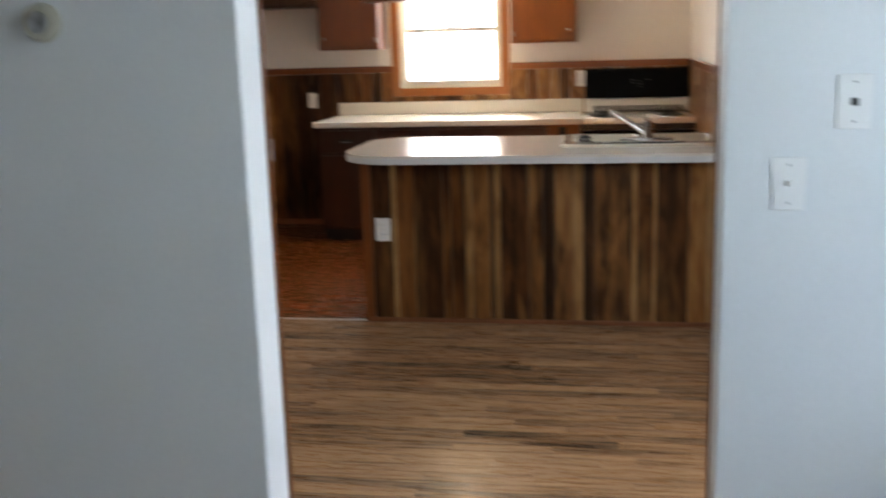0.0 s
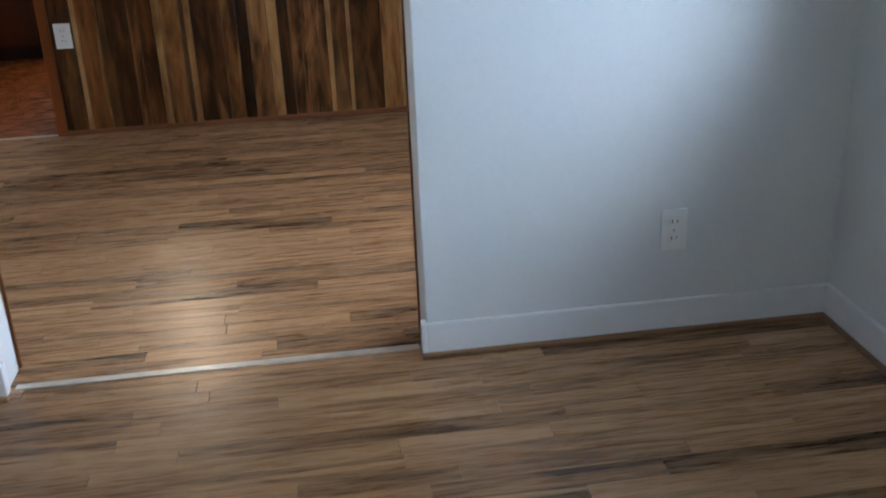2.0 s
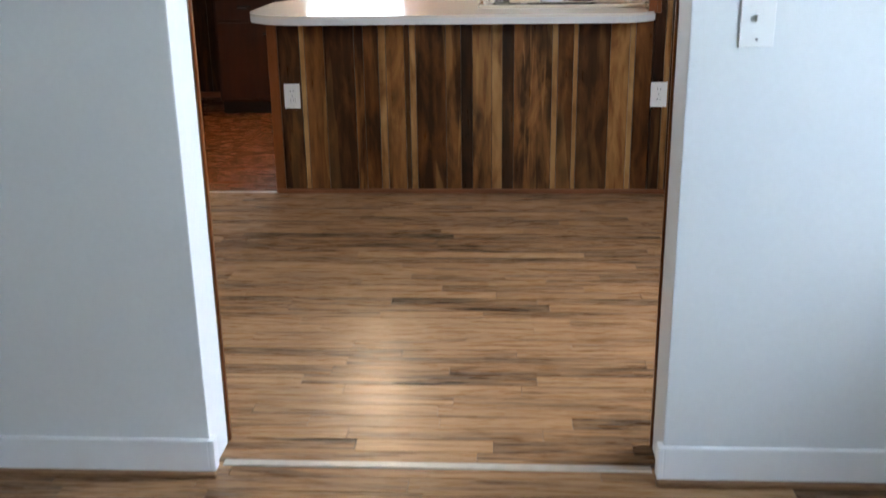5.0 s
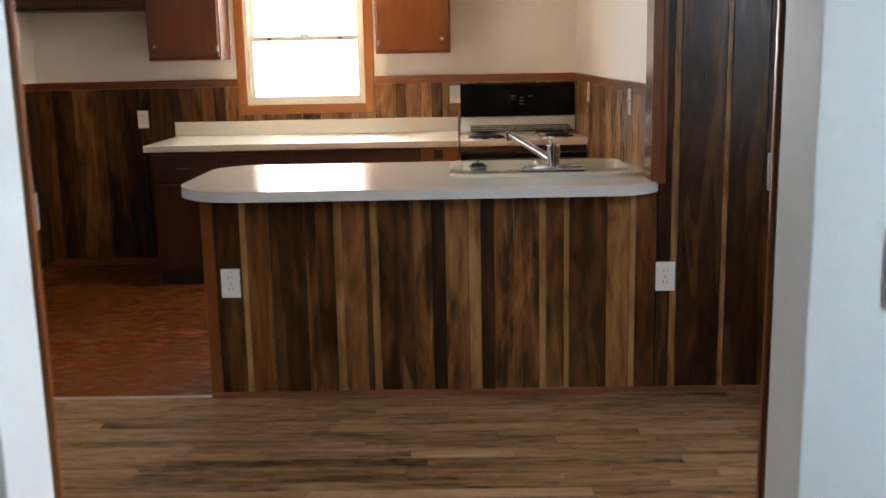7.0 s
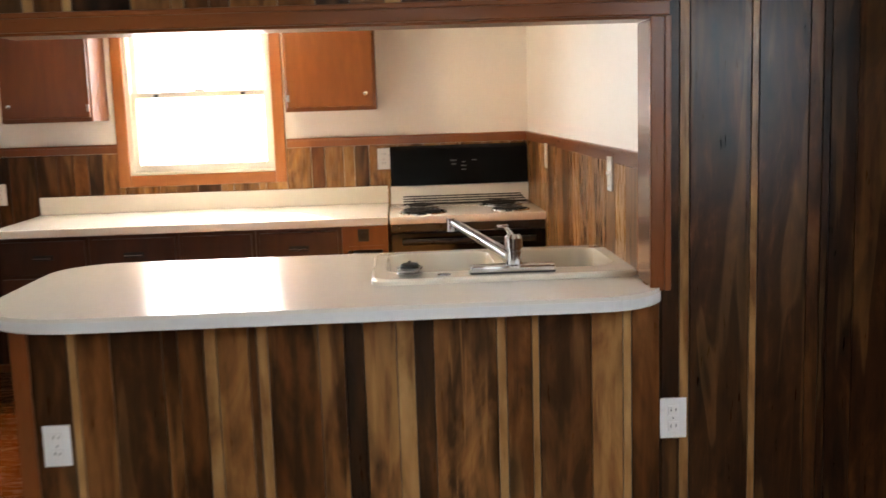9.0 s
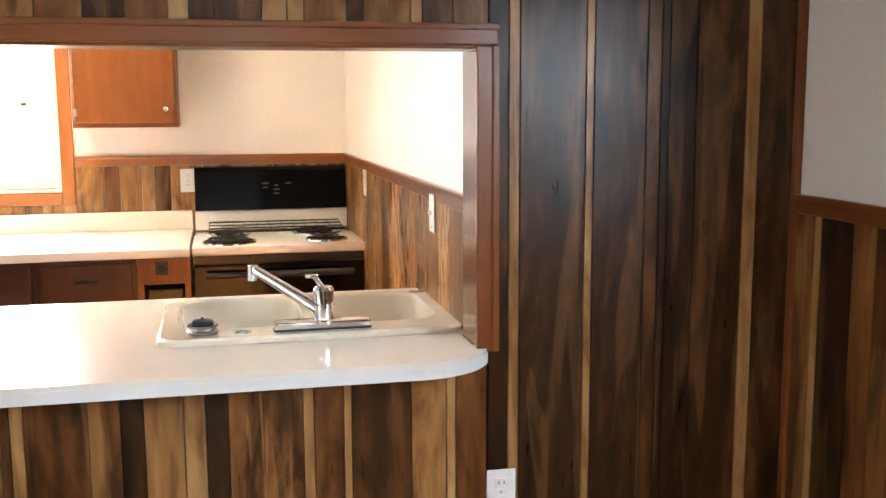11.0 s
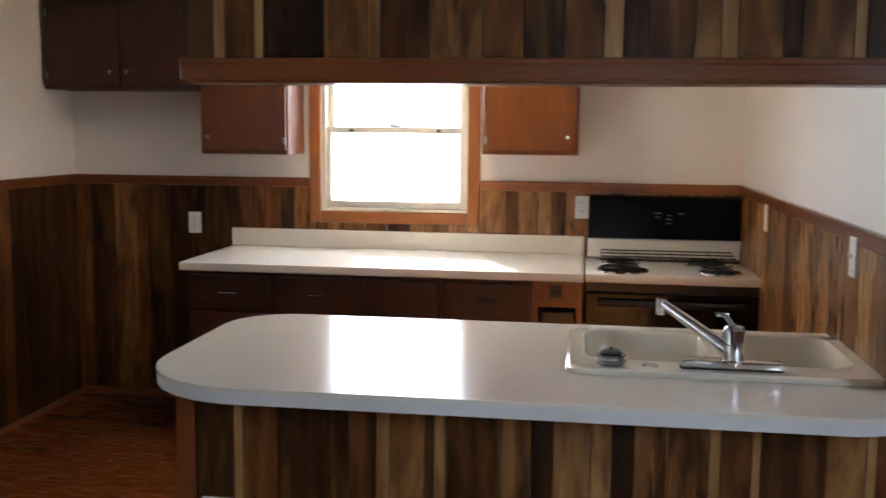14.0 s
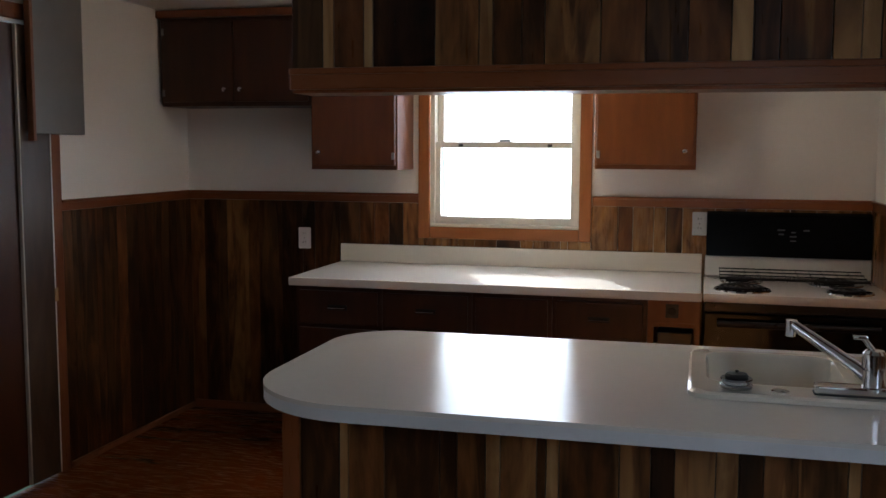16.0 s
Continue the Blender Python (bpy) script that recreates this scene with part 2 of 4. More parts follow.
# CAB_M, CAB_D: cabinet stain with the backlit units' shade mixed into the colour
CAB_M = wood("part_shaded_birch_cabinet", (0.080, 0.021, 0.003), (0.118, 0.032, 0.005), (0.160, 0.046, 0.008), "z", 0.38, 0.6, 0.15, coat=0.02, figure=0.08, speck=0.06)
CAB_D = wood("cabinet_stain_with_shade", (0.030, 0.008, 0.002), (0.050, 0.013, 0.003), (0.074, 0.021, 0.005), "z", 0.38, 0.6, 0.15, coat=0.02, figure=0.08, speck=0.06)
SHOE = wood("brown_shoe_moulding", (0.15, 0.052, 0.020), (0.22, 0.080, 0.032), (0.28, 0.11, 0.045), "x", 0.4, 1.2, 0.2)
SHOE_T = wood("tan_shoe_moulding", (0.17, 0.085, 0.036), (0.26, 0.14, 0.065), (0.34, 0.20, 0.10), "x", 0.4, 1.2, 0.2)
LAMINATE = plain("almond_laminate", (0.74, 0.70, 0.62), 0.18, var=0.012, scale=30)
LAM_EDGE = plain("almond_laminate_edge", (0.67, 0.67, 0.65), 0.35, var=0.03, scale=30)
SINK = plain("almond_enamel", (0.76, 0.70, 0.57), 0.12, var=0.02, coat=0.6)
ENAMEL = plain("white_enamel", (0.80, 0.77, 0.72), 0.18, var=0.02, coat=0.5)
CHROME = plain("chrome", (0.75, 0.76, 0.78), 0.10, 1.0, var=0.03)
STEEL = plain("brushed_steel", (0.55, 0.55, 0.56), 0.30, 1.0, var=0.08, scale=25)
BLACK_GLASS = plain("black_glass", (0.004, 0.004, 0.0045), 0.16, var=0.1, spec=0.08)
BLACK = plain("black_enamel", (0.012, 0.012, 0.013), 0.30, var=0.15)
COIL = plain("burner_coil_iron", (0.025, 0.022, 0.022), 0.45, 0.6, var=0.2, scale=40)
PLATE = plain("white_plastic_plate", (0.82, 0.82, 0.80), 0.30, var=0.02)
SLOT = plain("dark_slot", (0.03, 0.03, 0.03), 0.6)
PRINT = plain("grey_print", (0.24, 0.24, 0.24), 0.5)
BRASS = plain("worn_brass", (0.55, 0.42, 0.22), 0.30, 1.0, var=0.1)
GREY_METAL = plain("grey_painted_metal", (0.22, 0.205, 0.19), 0.32, 0.3, var=0.06)
WINDOW_PAINT = plain("yellowed_window_paint", (0.72, 0.68, 0.58), 0.4, var=0.05, scale=25)
STRIP = plain("aluminium_strip", (0.62, 0.60, 0.56), 0.35, 0.6, var=0.1, scale=30)
MARK = plain("dim_grey_print", (0.10, 0.10, 0.10), 0.5)
OVEN_GLASS = plain("oven_door_glass", (0.004, 0.004, 0.004), 0.09, var=0.1, spec=0.2)
DULL_CHROME = plain("dull_chrome", (0.36, 0.36, 0.37), 0.20, 1.0, var=0.1, scale=30)
RUBBER = plain("black_rubber", (0.02, 0.02, 0.02), 0.6)
BEIGE = plain("beige_plastic", (0.50, 0.47, 0.38), 0.4, var=0.05)
BARK_FREE_GROUND = plain("grass_ground", (0.09, 0.12, 0.05), 0.9, var=0.3, scale=1.0)

glass, gn, gl, gb = material("window_glass")
gb.inputs["Base Color"].default_value = (0.96, 0.98, 0.97, 1)
gb.inputs["Transmission Weight"].default_value = 1.0
gb.inputs["Roughness"].default_value = 0.02
gb.inputs["IOR"].default_value = 1.05
GLASS = glass

sky_mat, sn, sl, sb = material("bright_outdoors")
out = sn["Material Output"]
sn.remove(sb)
em = sn.new("ShaderNodeEmission")
sv = noise_node(sn, sl, place(sn, sl, (0.9, 0.9, 1.2)), 1.0, 5)
sl.new(ramp_node(sn, sl, sv, [(0.44, (1.0, 1.0, 1.0)), (0.60, (0.34, 0.46, 0.50))]), em.inputs[0])
em.inputs[1].default_value = 0.60
sl.new(em.outputs[0], out.inputs[0])
OUTDOORS = sky_mat

bulb, bn, bl_, bb = material("warm_lamp_glass")
bb.inputs["Base Color"].default_value = (0.9, 0.85, 0.75, 1)
bb.inputs["Emission Color"].default_value = (1.0, 0.74, 0.46, 1)
bb.inputs["Emission Strength"].default_value = 19.0
LAMP_GLASS = bulb

# ---- mesh helpers ----


def box(x0, y0, z0, x1, y1, z1, bevel=0.0, bm=None):
    """A box, added to bm where one is given, with its edges eased by bevel."""
    one = bmesh.new()
    bmesh.ops.create_cube(one, size=1.0)
    for v in one.verts:
        v.co = Vector((x0 + (v.co.x + 0.5) * (x1 - x0), y0 + (v.co.y + 0.5) * (y1 - y0), z0 + (v.co.z + 0.5) * (z1 - z0)))
    if bevel:
        bmesh.ops.bevel(one, geom=one.edges[:], offset=bevel, segments=2, profile=0.6, affect="EDGES")
    return join(bm, one)


def join(bm, one):
    if bm is None:
        return one
    me = bpy.data.meshes.new("tmp")
    one.to_mesh(me)
    one.free()
    bm.from_mesh(me)
    bpy.data.meshes.remove(me)
    return bm


def turned(bm, m):
    bmesh.ops.transform(bm, matrix=m, verts=bm.verts[:])
    return bm


def rod(a, b, r0, r1=None, seg=16, bm=None):
    """A round bar from a to b."""
    a, b = Vector(a), Vector(b)
    one = bmesh.new()
    bmesh.ops.create_cone(one, cap_ends=True, segments=seg, radius1=r0, radius2=r0 if r1 is None else r1, depth=(b - a).length)
    bmesh.ops.transform(one, matrix=Matrix.Translation((a + b) / 2) @ (b - a).to_track_quat("Z", "Y").to_matrix().to_4x4(), verts=one.verts[:])
    return join(bm, one)


def lathe(profile, centre, seg=28, bm=None):
    """A body of revolution about the vertical through centre; profile: radius, height."""
    one = bmesh.new()
    rings = []
    for r, h in profile:
        rings.append([one.verts.new((centre[0] + r * math.cos(2 * math.pi * k / seg), centre[1] + r * math.sin(2 * math.pi * k / seg), centre[2] + h)) for k in range(seg)])
    for p, q in zip(rings, rings[1:]):
        for k in range(seg):
            one.faces.new((p[k], p[(k + 1) % seg], q[(k + 1) % seg], q[k]))
    one.faces.new(rings[0][::-1])
    one.faces.new(rings[-1])
    bmesh.ops.recalc_face_normals(one, faces=one.faces[:])
    return join(bm, one)


def slab(outline, z0, z1, bevel=0.0):
    """A plate with the given outline, seen from above, its rims eased."""
    bm = bmesh.new()
    lo = [bm.verts.new((x, y, z0)) for x, y in outline]
    hi = [bm.verts.new((x, y, z1)) for x, y in outline]
    k = len(outline)
    rims = []
    for i in range(k):
        bm.faces.new((lo[i], lo[(i + 1) % k], hi[(i + 1) % k], hi[i]))
    bm.faces.new(lo[::-1])
    bm.faces.new(hi)
    bmesh.ops.recalc_face_normals(bm, faces=bm.faces[:])
    if bevel:
        rims = [e for e in bm.edges if abs(e.verts[0].co.z - e.verts[1].co.z) < 1e-6]
        bmesh.ops.bevel(bm, geom=rims, offset=bevel, segments=3, profile=0.6, affect="EDGES")
    return bm


def arc(cx, cy, r, a0, a1, steps=10):
    return [(cx + r * math.cos(radians(a0 + (a1 - a0) * k / steps)), cy + r * math.sin(radians(a0 + (a1 - a0) * k / steps))) for k in range(steps + 1)]


def mesh_of(name, bm, mat, smooth=False):
    me = bpy.data.meshes.new(name)
    bm.to_mesh(me)
    bm.free()
    me.materials.append(mat)
    if smooth:
        for p in me.polygons:
            p.use_smooth = True
        me.set_sharp_from_angle(angle=radians(35))
    return me


def part(name, bm, mat, parent, label="", smooth=False):
    """One mesh under a thing or under a part."""
    ob = new(name, mesh_of(name, bm, mat, smooth))
    ob.parent = parent
    if parent.type == "EMPTY":
        ob.matrix_parent_inverse = Matrix.Translation(-parent.location)
    return tagged(ob, label)


def thing(name, at, label, category, group="", kind=""):
    ob = new(name)
    ob.location = at
    ob.empty_display_size = 0.1
    return tagged(ob, label, category, group, kind)


def solid(name, bm, mat, label="", category="", group="", kind="", smooth=False):
    return tagged(new(name, mesh_of(name, bm, mat, smooth)), label, category, group, kind)


def structure(name, bm, mat, label="", category=""):
    return solid(name, bm, mat, label, category, "", "structure")


# ---- the large structure ----
ground = structure("ground", box(-400, -400, -0.62, 400, 400, -0.50), BARK_FREE_GROUND, "grassy ground outside the house", "ground")
floor = structure("floor", box(LX, LY, -0.12, DR, 0.0, -0.006), JOINT, "grey-brown strip laminate floor of living and dining room", "floor")
floor_kitchen = structure("floor_kitchen", box(LEFT, 0.0, -0.12, KR, BACK, -0.006), JOINT, "red-brown wood laminate kitchen floor", "floor")
ceiling = structure("ceiling", box(LX - 0.15, LY - 0.15, CEIL, DR + 0.15, BACK + 0.15, CEIL + 0.12), CEILING, "flat white painted ceiling", "ceiling")

b = box(LX, LIV, 0, OPEN_L, LIV_B, CEIL, 0.004)
box(OPEN_R, LIV, 0, DR + 0.15, LIV_B, CEIL, 0.004, b)
box(OPEN_L - 0.003, LIV + 0.001, 2.06, OPEN_R + 0.003, LIV_B - 0.001, CEIL, 0, b)
wall_living = structure("wall_living", b, WALL_L, "white painted wall with a wide cased opening", "wall")
RW0, RW1 = 0.9, 2.0
b = box(LX - 0.15, LY - 0.15, 0, RW0, LY, CEIL)
box(RW1, LY - 0.15, 0, LR + 0.15, LY, CEIL, 0, b)
box(RW0, LY - 0.15, 0, RW1, LY, 0.90, 0, b)
box(RW0, LY - 0.15, 2.05, RW1, LY, CEIL, 0, b)
wall_rear = structure("wall_rear", b, WALL_L, "white painted wall with a window", "wall")
wall_living_left = structure("wall_living_left", box(LX - 0.15, LY, 0, LX, LIV_B, CEIL), WALL_L, "plain white painted wall", "wall")
VY0, VY1, VZ0, VZ1 = -4.50, -3.12, 0.98, 2.0
b = box(LR, LY, 0, LR + 0.15, VY0, CEIL)
box(LR, VY1, 0, LR + 0.15, LIV, CEIL, 0, b)
box(LR, VY0, 0, LR + 0.15, VY1, VZ0, 0, b)
box(LR, VY0, VZ1, LR + 0.15, VY1, CEIL, 0, b)
wall_living_right = structure("wall_living_right", b, WALL_L, "white painted wall with a window and a white baseboard", "wall")

WY0, WY1, WZ0, WZ1 = -2.34, -1.42, 0.98, 2.0
b = box(DR, LIV_B, 0, DR + 0.15, WY0, CEIL)
box(DR, WY1, 0, DR + 0.15, 0.12, CEIL, 0, b)
box(DR, WY0, 0, DR + 0.15, WY1, WZ0, 0, b)
box(DR, WY0, WZ1, DR + 0.15, WY1, CEIL, 0, b)
wall_dining = structure("wall_dining", b, WALL_K, "cream wall above dark wood wainscot", "wall")
wall_stub = structure("wall_stub", box(KR + 0.004, 0.012, 0, DR, 0.12, CEIL), GROOVE, "wall of dark walnut-look vertical planks, extra dark for shade", "wall")
wall_kitchen_right = structure("wall_kitchen_right", box(KR, 0.12, 0, KR + 0.12, BACK + 0.15, CEIL), WALL_K, "cream kitchen wall above plank wainscot", "wall")
WL, WR, WB, WT = -0.375, 0.418, 1.075, 1.975
b = box(LEFT - 0.15, BACK, 0, WL, BACK + 0.15, CEIL)
box(WR, BACK, 0, KR, BACK + 0.15, CEIL, 0, b)
box(WL, BACK, 0, WR, BACK + 0.15, WB, 0, b)
box(WL, BACK, WT, WR, BACK + 0.15, CEIL, 0, b)
wall_back = structure("wall_back", b, WALL_K, "cream kitchen wall with a sash window", "wall")
D0, D1, DH = 0.72, 1.535, 2.03
EY0, EY1 = -1.95, -1.05
b = box(LEFT - 0.15, LIV_B, 0, LEFT, EY0, CEIL)
box(LEFT - 0.15, EY1, 0, LEFT, D0, CEIL, 0, b)
box(LEFT - 0.15, EY0, 0, LEFT, EY1, WZ0, 0, b)
box(LEFT - 0.15, EY0, WZ1, LEFT, EY1, CEIL, 0, b)
box(LEFT - 0.15, D1, 0, LEFT, BACK, CEIL, 0, b)
box(LEFT - 0.15, D0, DH, LEFT, D1, CEIL, 0, b)
wall_left = structure("wall_left", b, WALL_K, "cream wall above plank wainscot beside a door", "wall")
b = box(-0.02 + 0.05, 0.012, HEAD, KR - 0.026, 0.12, CEIL)
header = structure("header_wall", b, GROOVE, "dropped header of walnut-look planks over the counter", "wall")
outside = structure("backdrop", box(-14, 17.0, -0.49, 14, 17.05, 8.0), OUTDOORS, "overexposed bright outdoors", "backdrop")
# unseen left backdrop, set close and tall to block the low sun
outside4 = structure("backdrop_left_sun_block", box(-6.55, -8, -0.49, -6.5, 34, 8), OUTDOORS, "overexposed bright outdoors", "backdrop")
outside2 = structure("backdrop_rear", box(-14, -24.0, -0.49, 14, -23.95, 8), OUTDOORS, "overexposed bright outdoors", "backdrop")
outside3 = structure("backdrop_side", box(16, -14, -0.49, 16.05, 8, 8), OUTDOORS, "overexposed bright outdoors", "backdrop")

# ---- chair rails, baseboards, trim ----


def rail_x(name, x0, x1, y_wall, mat=TRIM_X):
    b = box(x0, y_wall - 0.012, RAIL - 0.050, x1, y_wall, RAIL - 0.012, 0.002)
    box(x0, y_wall - 0.020, RAIL - 0.014, x1, y_wall - 0.001, RAIL, 0.004, b)
    return structure(name, b, mat, "stained wood chair rail", "chair rail")


def rail_y(name, y0, y1, x_wall, side, mat=TRIM_Y):
    s = lambda d: sorted((x_wall, x_wall + side * d))
    a, c = s(0.012), s(0.020)
    b = box(a[0], y0, RAIL - 0.050, a[1], y1, RAIL - 0.012, 0.002)
    box(c[0], y0, RAIL - 0.014, c[1], y1, RAIL, 0.004, b)
    return structure(name, b, mat, "stained wood chair rail", "chair rail")


rail_x("chair_rail_back_left", LEFT, -0.438, BACK)
rail_x("chair_rail_back_right", 0.484, KR, BACK, CASE_X)
rail_y("chair_rail_kitchen_right", 0.121, BACK - 0.02, KR, -1)
rail_y("chair_rail_left", D1 + 0.065, BACK - 0.02, LEFT, 1)
rail_y("chair_rail_left_dining_near", LIV_B + 0.015, EY0 - 0.07, LEFT, 1)
rail_y("chair_rail_left_dining_far", EY1 + 0.07, D0 - 0.065, LEFT, 1)
rail_y("chair_rail_dining_near", LIV_B + 0.015, WY0 - 0.07, DR, -1)
rail_y("chair_rail_dining_far", WY1 + 0.07, -0.022, DR, -1)

b = box(LX, LIV - 0.015, 0.012, OPEN_L - 0.0, LIV, 0.098, 0.004)
box(OPEN_L - 0.002, LIV - 0.015, 0.012, OPEN_L + 0.014, LIV + 0.02, 0.098, 0.004, b)
structure("baseboard_living_left", b, WHITE, "white painted baseboard with rounded end", "baseboard")
b = box(OPEN_R, LIV - 0.015, 0.012, LR, LIV, 0.098, 0.004)
box(OPEN_R - 0.014, LIV - 0.015, 0.012, OPEN_R + 0.002, LIV + 0.02, 0.098, 0.004, b)
structure("baseboard_living_right", b, WHITE, "white painted baseboard", "baseboard")
structure("baseboard_living_side", box(LR - 0.015, LY, 0.012, LR, LIV - 0.015, 0.098, 0.004), WHITE, "white painted baseboard", "baseboard")
structure("shoe_living_left", box(LX, LIV - 0.030, 0, OPEN_L + 0.016, LIV - 0.0005, 0.013, 0.005), SHOE_T, "tan stained shoe moulding", "moulding")
structure("shoe_living_right", box(OPEN_R - 0.016, LIV - 0.030, 0, LR - 0.01, LIV - 0.0005, 0.013, 0.005), SHOE_T, "tan stained shoe moulding", "moulding")
structure("shoe_living_side", box(LR - 0.030, LY, 0, LR - 0.0005, LIV - 0.03, 0.013, 0.005), SHOE_T, "tan stained shoe moulding", "moulding")
structure("shoe_peninsula", box(0.0, -0.026, 0, DR - 0.004, -0.0125, 0.024, 0.006), SHOE, "brown shoe moulding along the plank panelling", "moulding")
structure("shoe_kitchen_left", box(LEFT + 0.0135, D1 + 0.066, 0, LEFT + 0.030, BACK - 0.03, 0.030, 0.006), SHOE, "brown shoe moulding", "moulding")
structure("shoe_kitchen_back", box(LEFT + 0.03, BACK - 0.030, 0, -0.80, BACK - 0.0135, 0.045, 0.006), SHOE, "brown shoe moulding", "moulding")
structure("threshold_strip", box(OPEN_L + 0.016, LIV + 0.035, -0.004, OPEN_R - 0.016, LIV + 0.062, 0.004, 0.002), STRIP, "worn pale metal threshold strip between rooms", "threshold")
structure("kitchen_strip", box(LEFT, -0.012, -0.004, -0.002, 0.012, 0.003, 0.001), STRIP, "thin metal transition strip to the kitchen floor", "threshold")
# wood skin and edge on the dining face of the opening wall
b = box(LEFT + 0.014, LIV_B + 0.0005, 0, OPEN_L - 0.001, LIV_B + 0.012, CEIL - 0.002)
structure("panelling_opening_left", b, P_DARK, "dark walnut-look panelling", "panelling")
structure("panelling_opening_right", box(OPEN_R + 0.001, LIV_B + 0.0005, 0, DR - 0.002, LIV_B + 0.012, CEIL - 0.002), P_DARK, "dark walnut-look panelling", "panelling")
structure("trim_opening_left", box(OPEN_L - 0.012, LIV_B + 0.0125, 0, OPEN_L + 0.004, LIV_B + 0.026, 2.06, 0.003), TRIM, "brown corner trim", "trim")
structure("trim_opening_right", box(OPEN_R - 0.004, LIV_B + 0.0125, 0, OPEN_R + 0.012, LIV_B + 0.026, 2.06, 0.003), TRIM, "brown corner trim", "trim")
structure("trim_corner_dining", box(DR - 0.022, -0.034, 0.0, DR - 0.0005, -0.0125, CEIL - 0.001, 0.005), TRIM, "brown corner trim between panelling and wall", "trim")

# frame round the pass-through
HX0 = 0.030
b = box(HX0, -0.030, HEAD - 0.004, KR + 0.024, -0.0125, HEAD + 0.046, 0.004)
box(HX0, -0.036, HEAD + 0.032, KR + 0.027, -0.013, HEAD + 0.048, 0.004, b)
box(HX0, -0.0120, HEAD - 0.012, KR - 0.027, 0.128, HEAD - 0.0005, 0.003, b)
structure("trim_header", b, TRIM_X, "brown stained moulding under the header", "trim")
b = box(KR - 0.030, -0.030, 0.868, KR + 0.024, -0.0125, HEAD - 0.005, 0.004)
box(KR + 0.008, -0.036, 0.868, KR + 0.027, -0.013, HEAD - 0.005, 0.004, b)
structure("trim_pass_through", b, TRIM, "brown stained upright casing beside the counter", "trim")
structure("jamb_pass_through", box(KR - 0.028, -0.012, TOP + 0.001, KR - 0.0005, 0.128, HEAD - 0.013, 0.002), JAMB, "glossy brown jamb", "trim")

# ---- peninsula ----
peninsula = thing("peninsula_cabinet", (0.9, 0.36, 0), "walnut-look plank peninsula cabinet under an almond counter", "cabinet")
b = box(0.012, 0.0005, 0, KR - 0.001, 0.018, TOP - 0.043)
box(0.012, 0.682, 0, KR - 0.001, 0.70, TOP - 0.043, 0, b)
box(0.012, 0.018, 0.08, KR - 0.001, 0.682, 0.10, 0, b)
box(0.012, 0.018, 0.10, 0.030, 0.682, TOP - 0.043, 0, b)
part("body", b, GROOVE, peninsula)
part("end_panel", box(-0.002, -0.002, 0.001, 0.0115, 0.71, TOP - 0.041, 0.002), TRIM, peninsula, "reddish brown end panel")
part("corner_trim", box(-0.006, -0.020, 0.001, 0.042, -0.0025, TOP - 0.041, 0.004), TRIM, peninsula, "reddish brown corner strip")
for k in range(4):
    x0 = 0.05 + k * 0.44
    d = part("cabinet_door", box(x0, 0.701, 0.11, x0 + 0.425, 0.719, 0.82, 0.004), BIRCH, peninsula, "honey-coloured birch cabinet door")
    part("knob", rod((x0 + 0.38, 0.719, 0.7), (x0 + 0.38, 0.742, 0.7), 0.012, 0.016), CHROME, d)

# the counter: wide round front corner, straight end, rounded back corner
outline = []
outline += arc(0.200, 0.183, 0.318, 180, 270, 18)
outline += [(1.0, -0.135)]
outline += arc(1.640, 0.070, 0.207, 270, 345, 10)
outline += [(KR + 0.012, 0.0115), (KR - 0.030, 0.0115), (KR - 0.030, 0.14), (KR - 0.002, 0.14), (KR - 0.002, 0.853)]
outline += arc(0.097, 0.638, 0.215, 90, 180, 14)
counter = thing("peninsula_counter", (0.9, 0.34, TOP), "almond laminate counter with rounded ends, glossy", "counter")
SX0, SX1, SY0, SY1 = 1.000, 1.816, 0.165, 0.725


def plate_with_hole(outer, hole, z0, z1):
    """A plate bounded by two outlines, its rim eased at the outer edge."""
    bm = bmesh.new()
    loops = []
    for z in (z0, z1):
        for o in (outer, hole):
            vs = [bm.verts.new((x, y, z)) for x, y in o]
            es = [bm.edges.new((vs[i], vs[(i + 1) % len(vs)])) for i in range(len(vs))]
            loops.append((vs, es))
    bmesh.ops.triangle_fill(bm, use_beauty=True, edges=loops[0][1] + loops[1][1])
    bmesh.ops.triangle_fill(bm, use_beauty=True, edges=loops[2][1] + loops[3][1])
    for lo, hi in ((loops[0][0], loops[2][0]), (loops[1][0], loops[3][0])):
        k = len(lo)
        for i in range(k):
            bm.faces.new((lo[i], lo[(i + 1) % k], hi[(i + 1) % k], hi[i]))
    bmesh.ops.recalc_face_normals(bm, faces=bm.faces[:])
    return bm


hole = [(SX0 + 0.02, SY0 + 0.02), (SX1 - 0.03, SY0 + 0.02), (SX1 - 0.03, SY1 - 0.02), (SX0 + 0.02, SY1 - 0.02)]
part("top", plate_with_hole(outline, hole, TOP - 0.012, TOP), LAMINATE, counter)
inner = [(x + (0.001 if x < 0.5 else -0.001), y + (0.001 if y < 0.3 else -0.001)) for x, y in outline]
part("edge_band", plate_with_hole(inner, hole, TOP - 0.042, TOP - 0.0125), LAM_EDGE, counter, "slightly greyer laminate edge")

# ---- sink, faucet, strainer ----


def rrect(x0, y0, x1, y1, r, steps=6):
    return (arc(x0 + r, y0 + r, r, 180, 270, steps) + arc(x1 - r, y0 + r, r, 270, 360, steps)
            + arc(x1 - r, y1 - r, r, 0, 90, steps) + arc(x0 + r, y1 - r, r, 90, 180, steps))


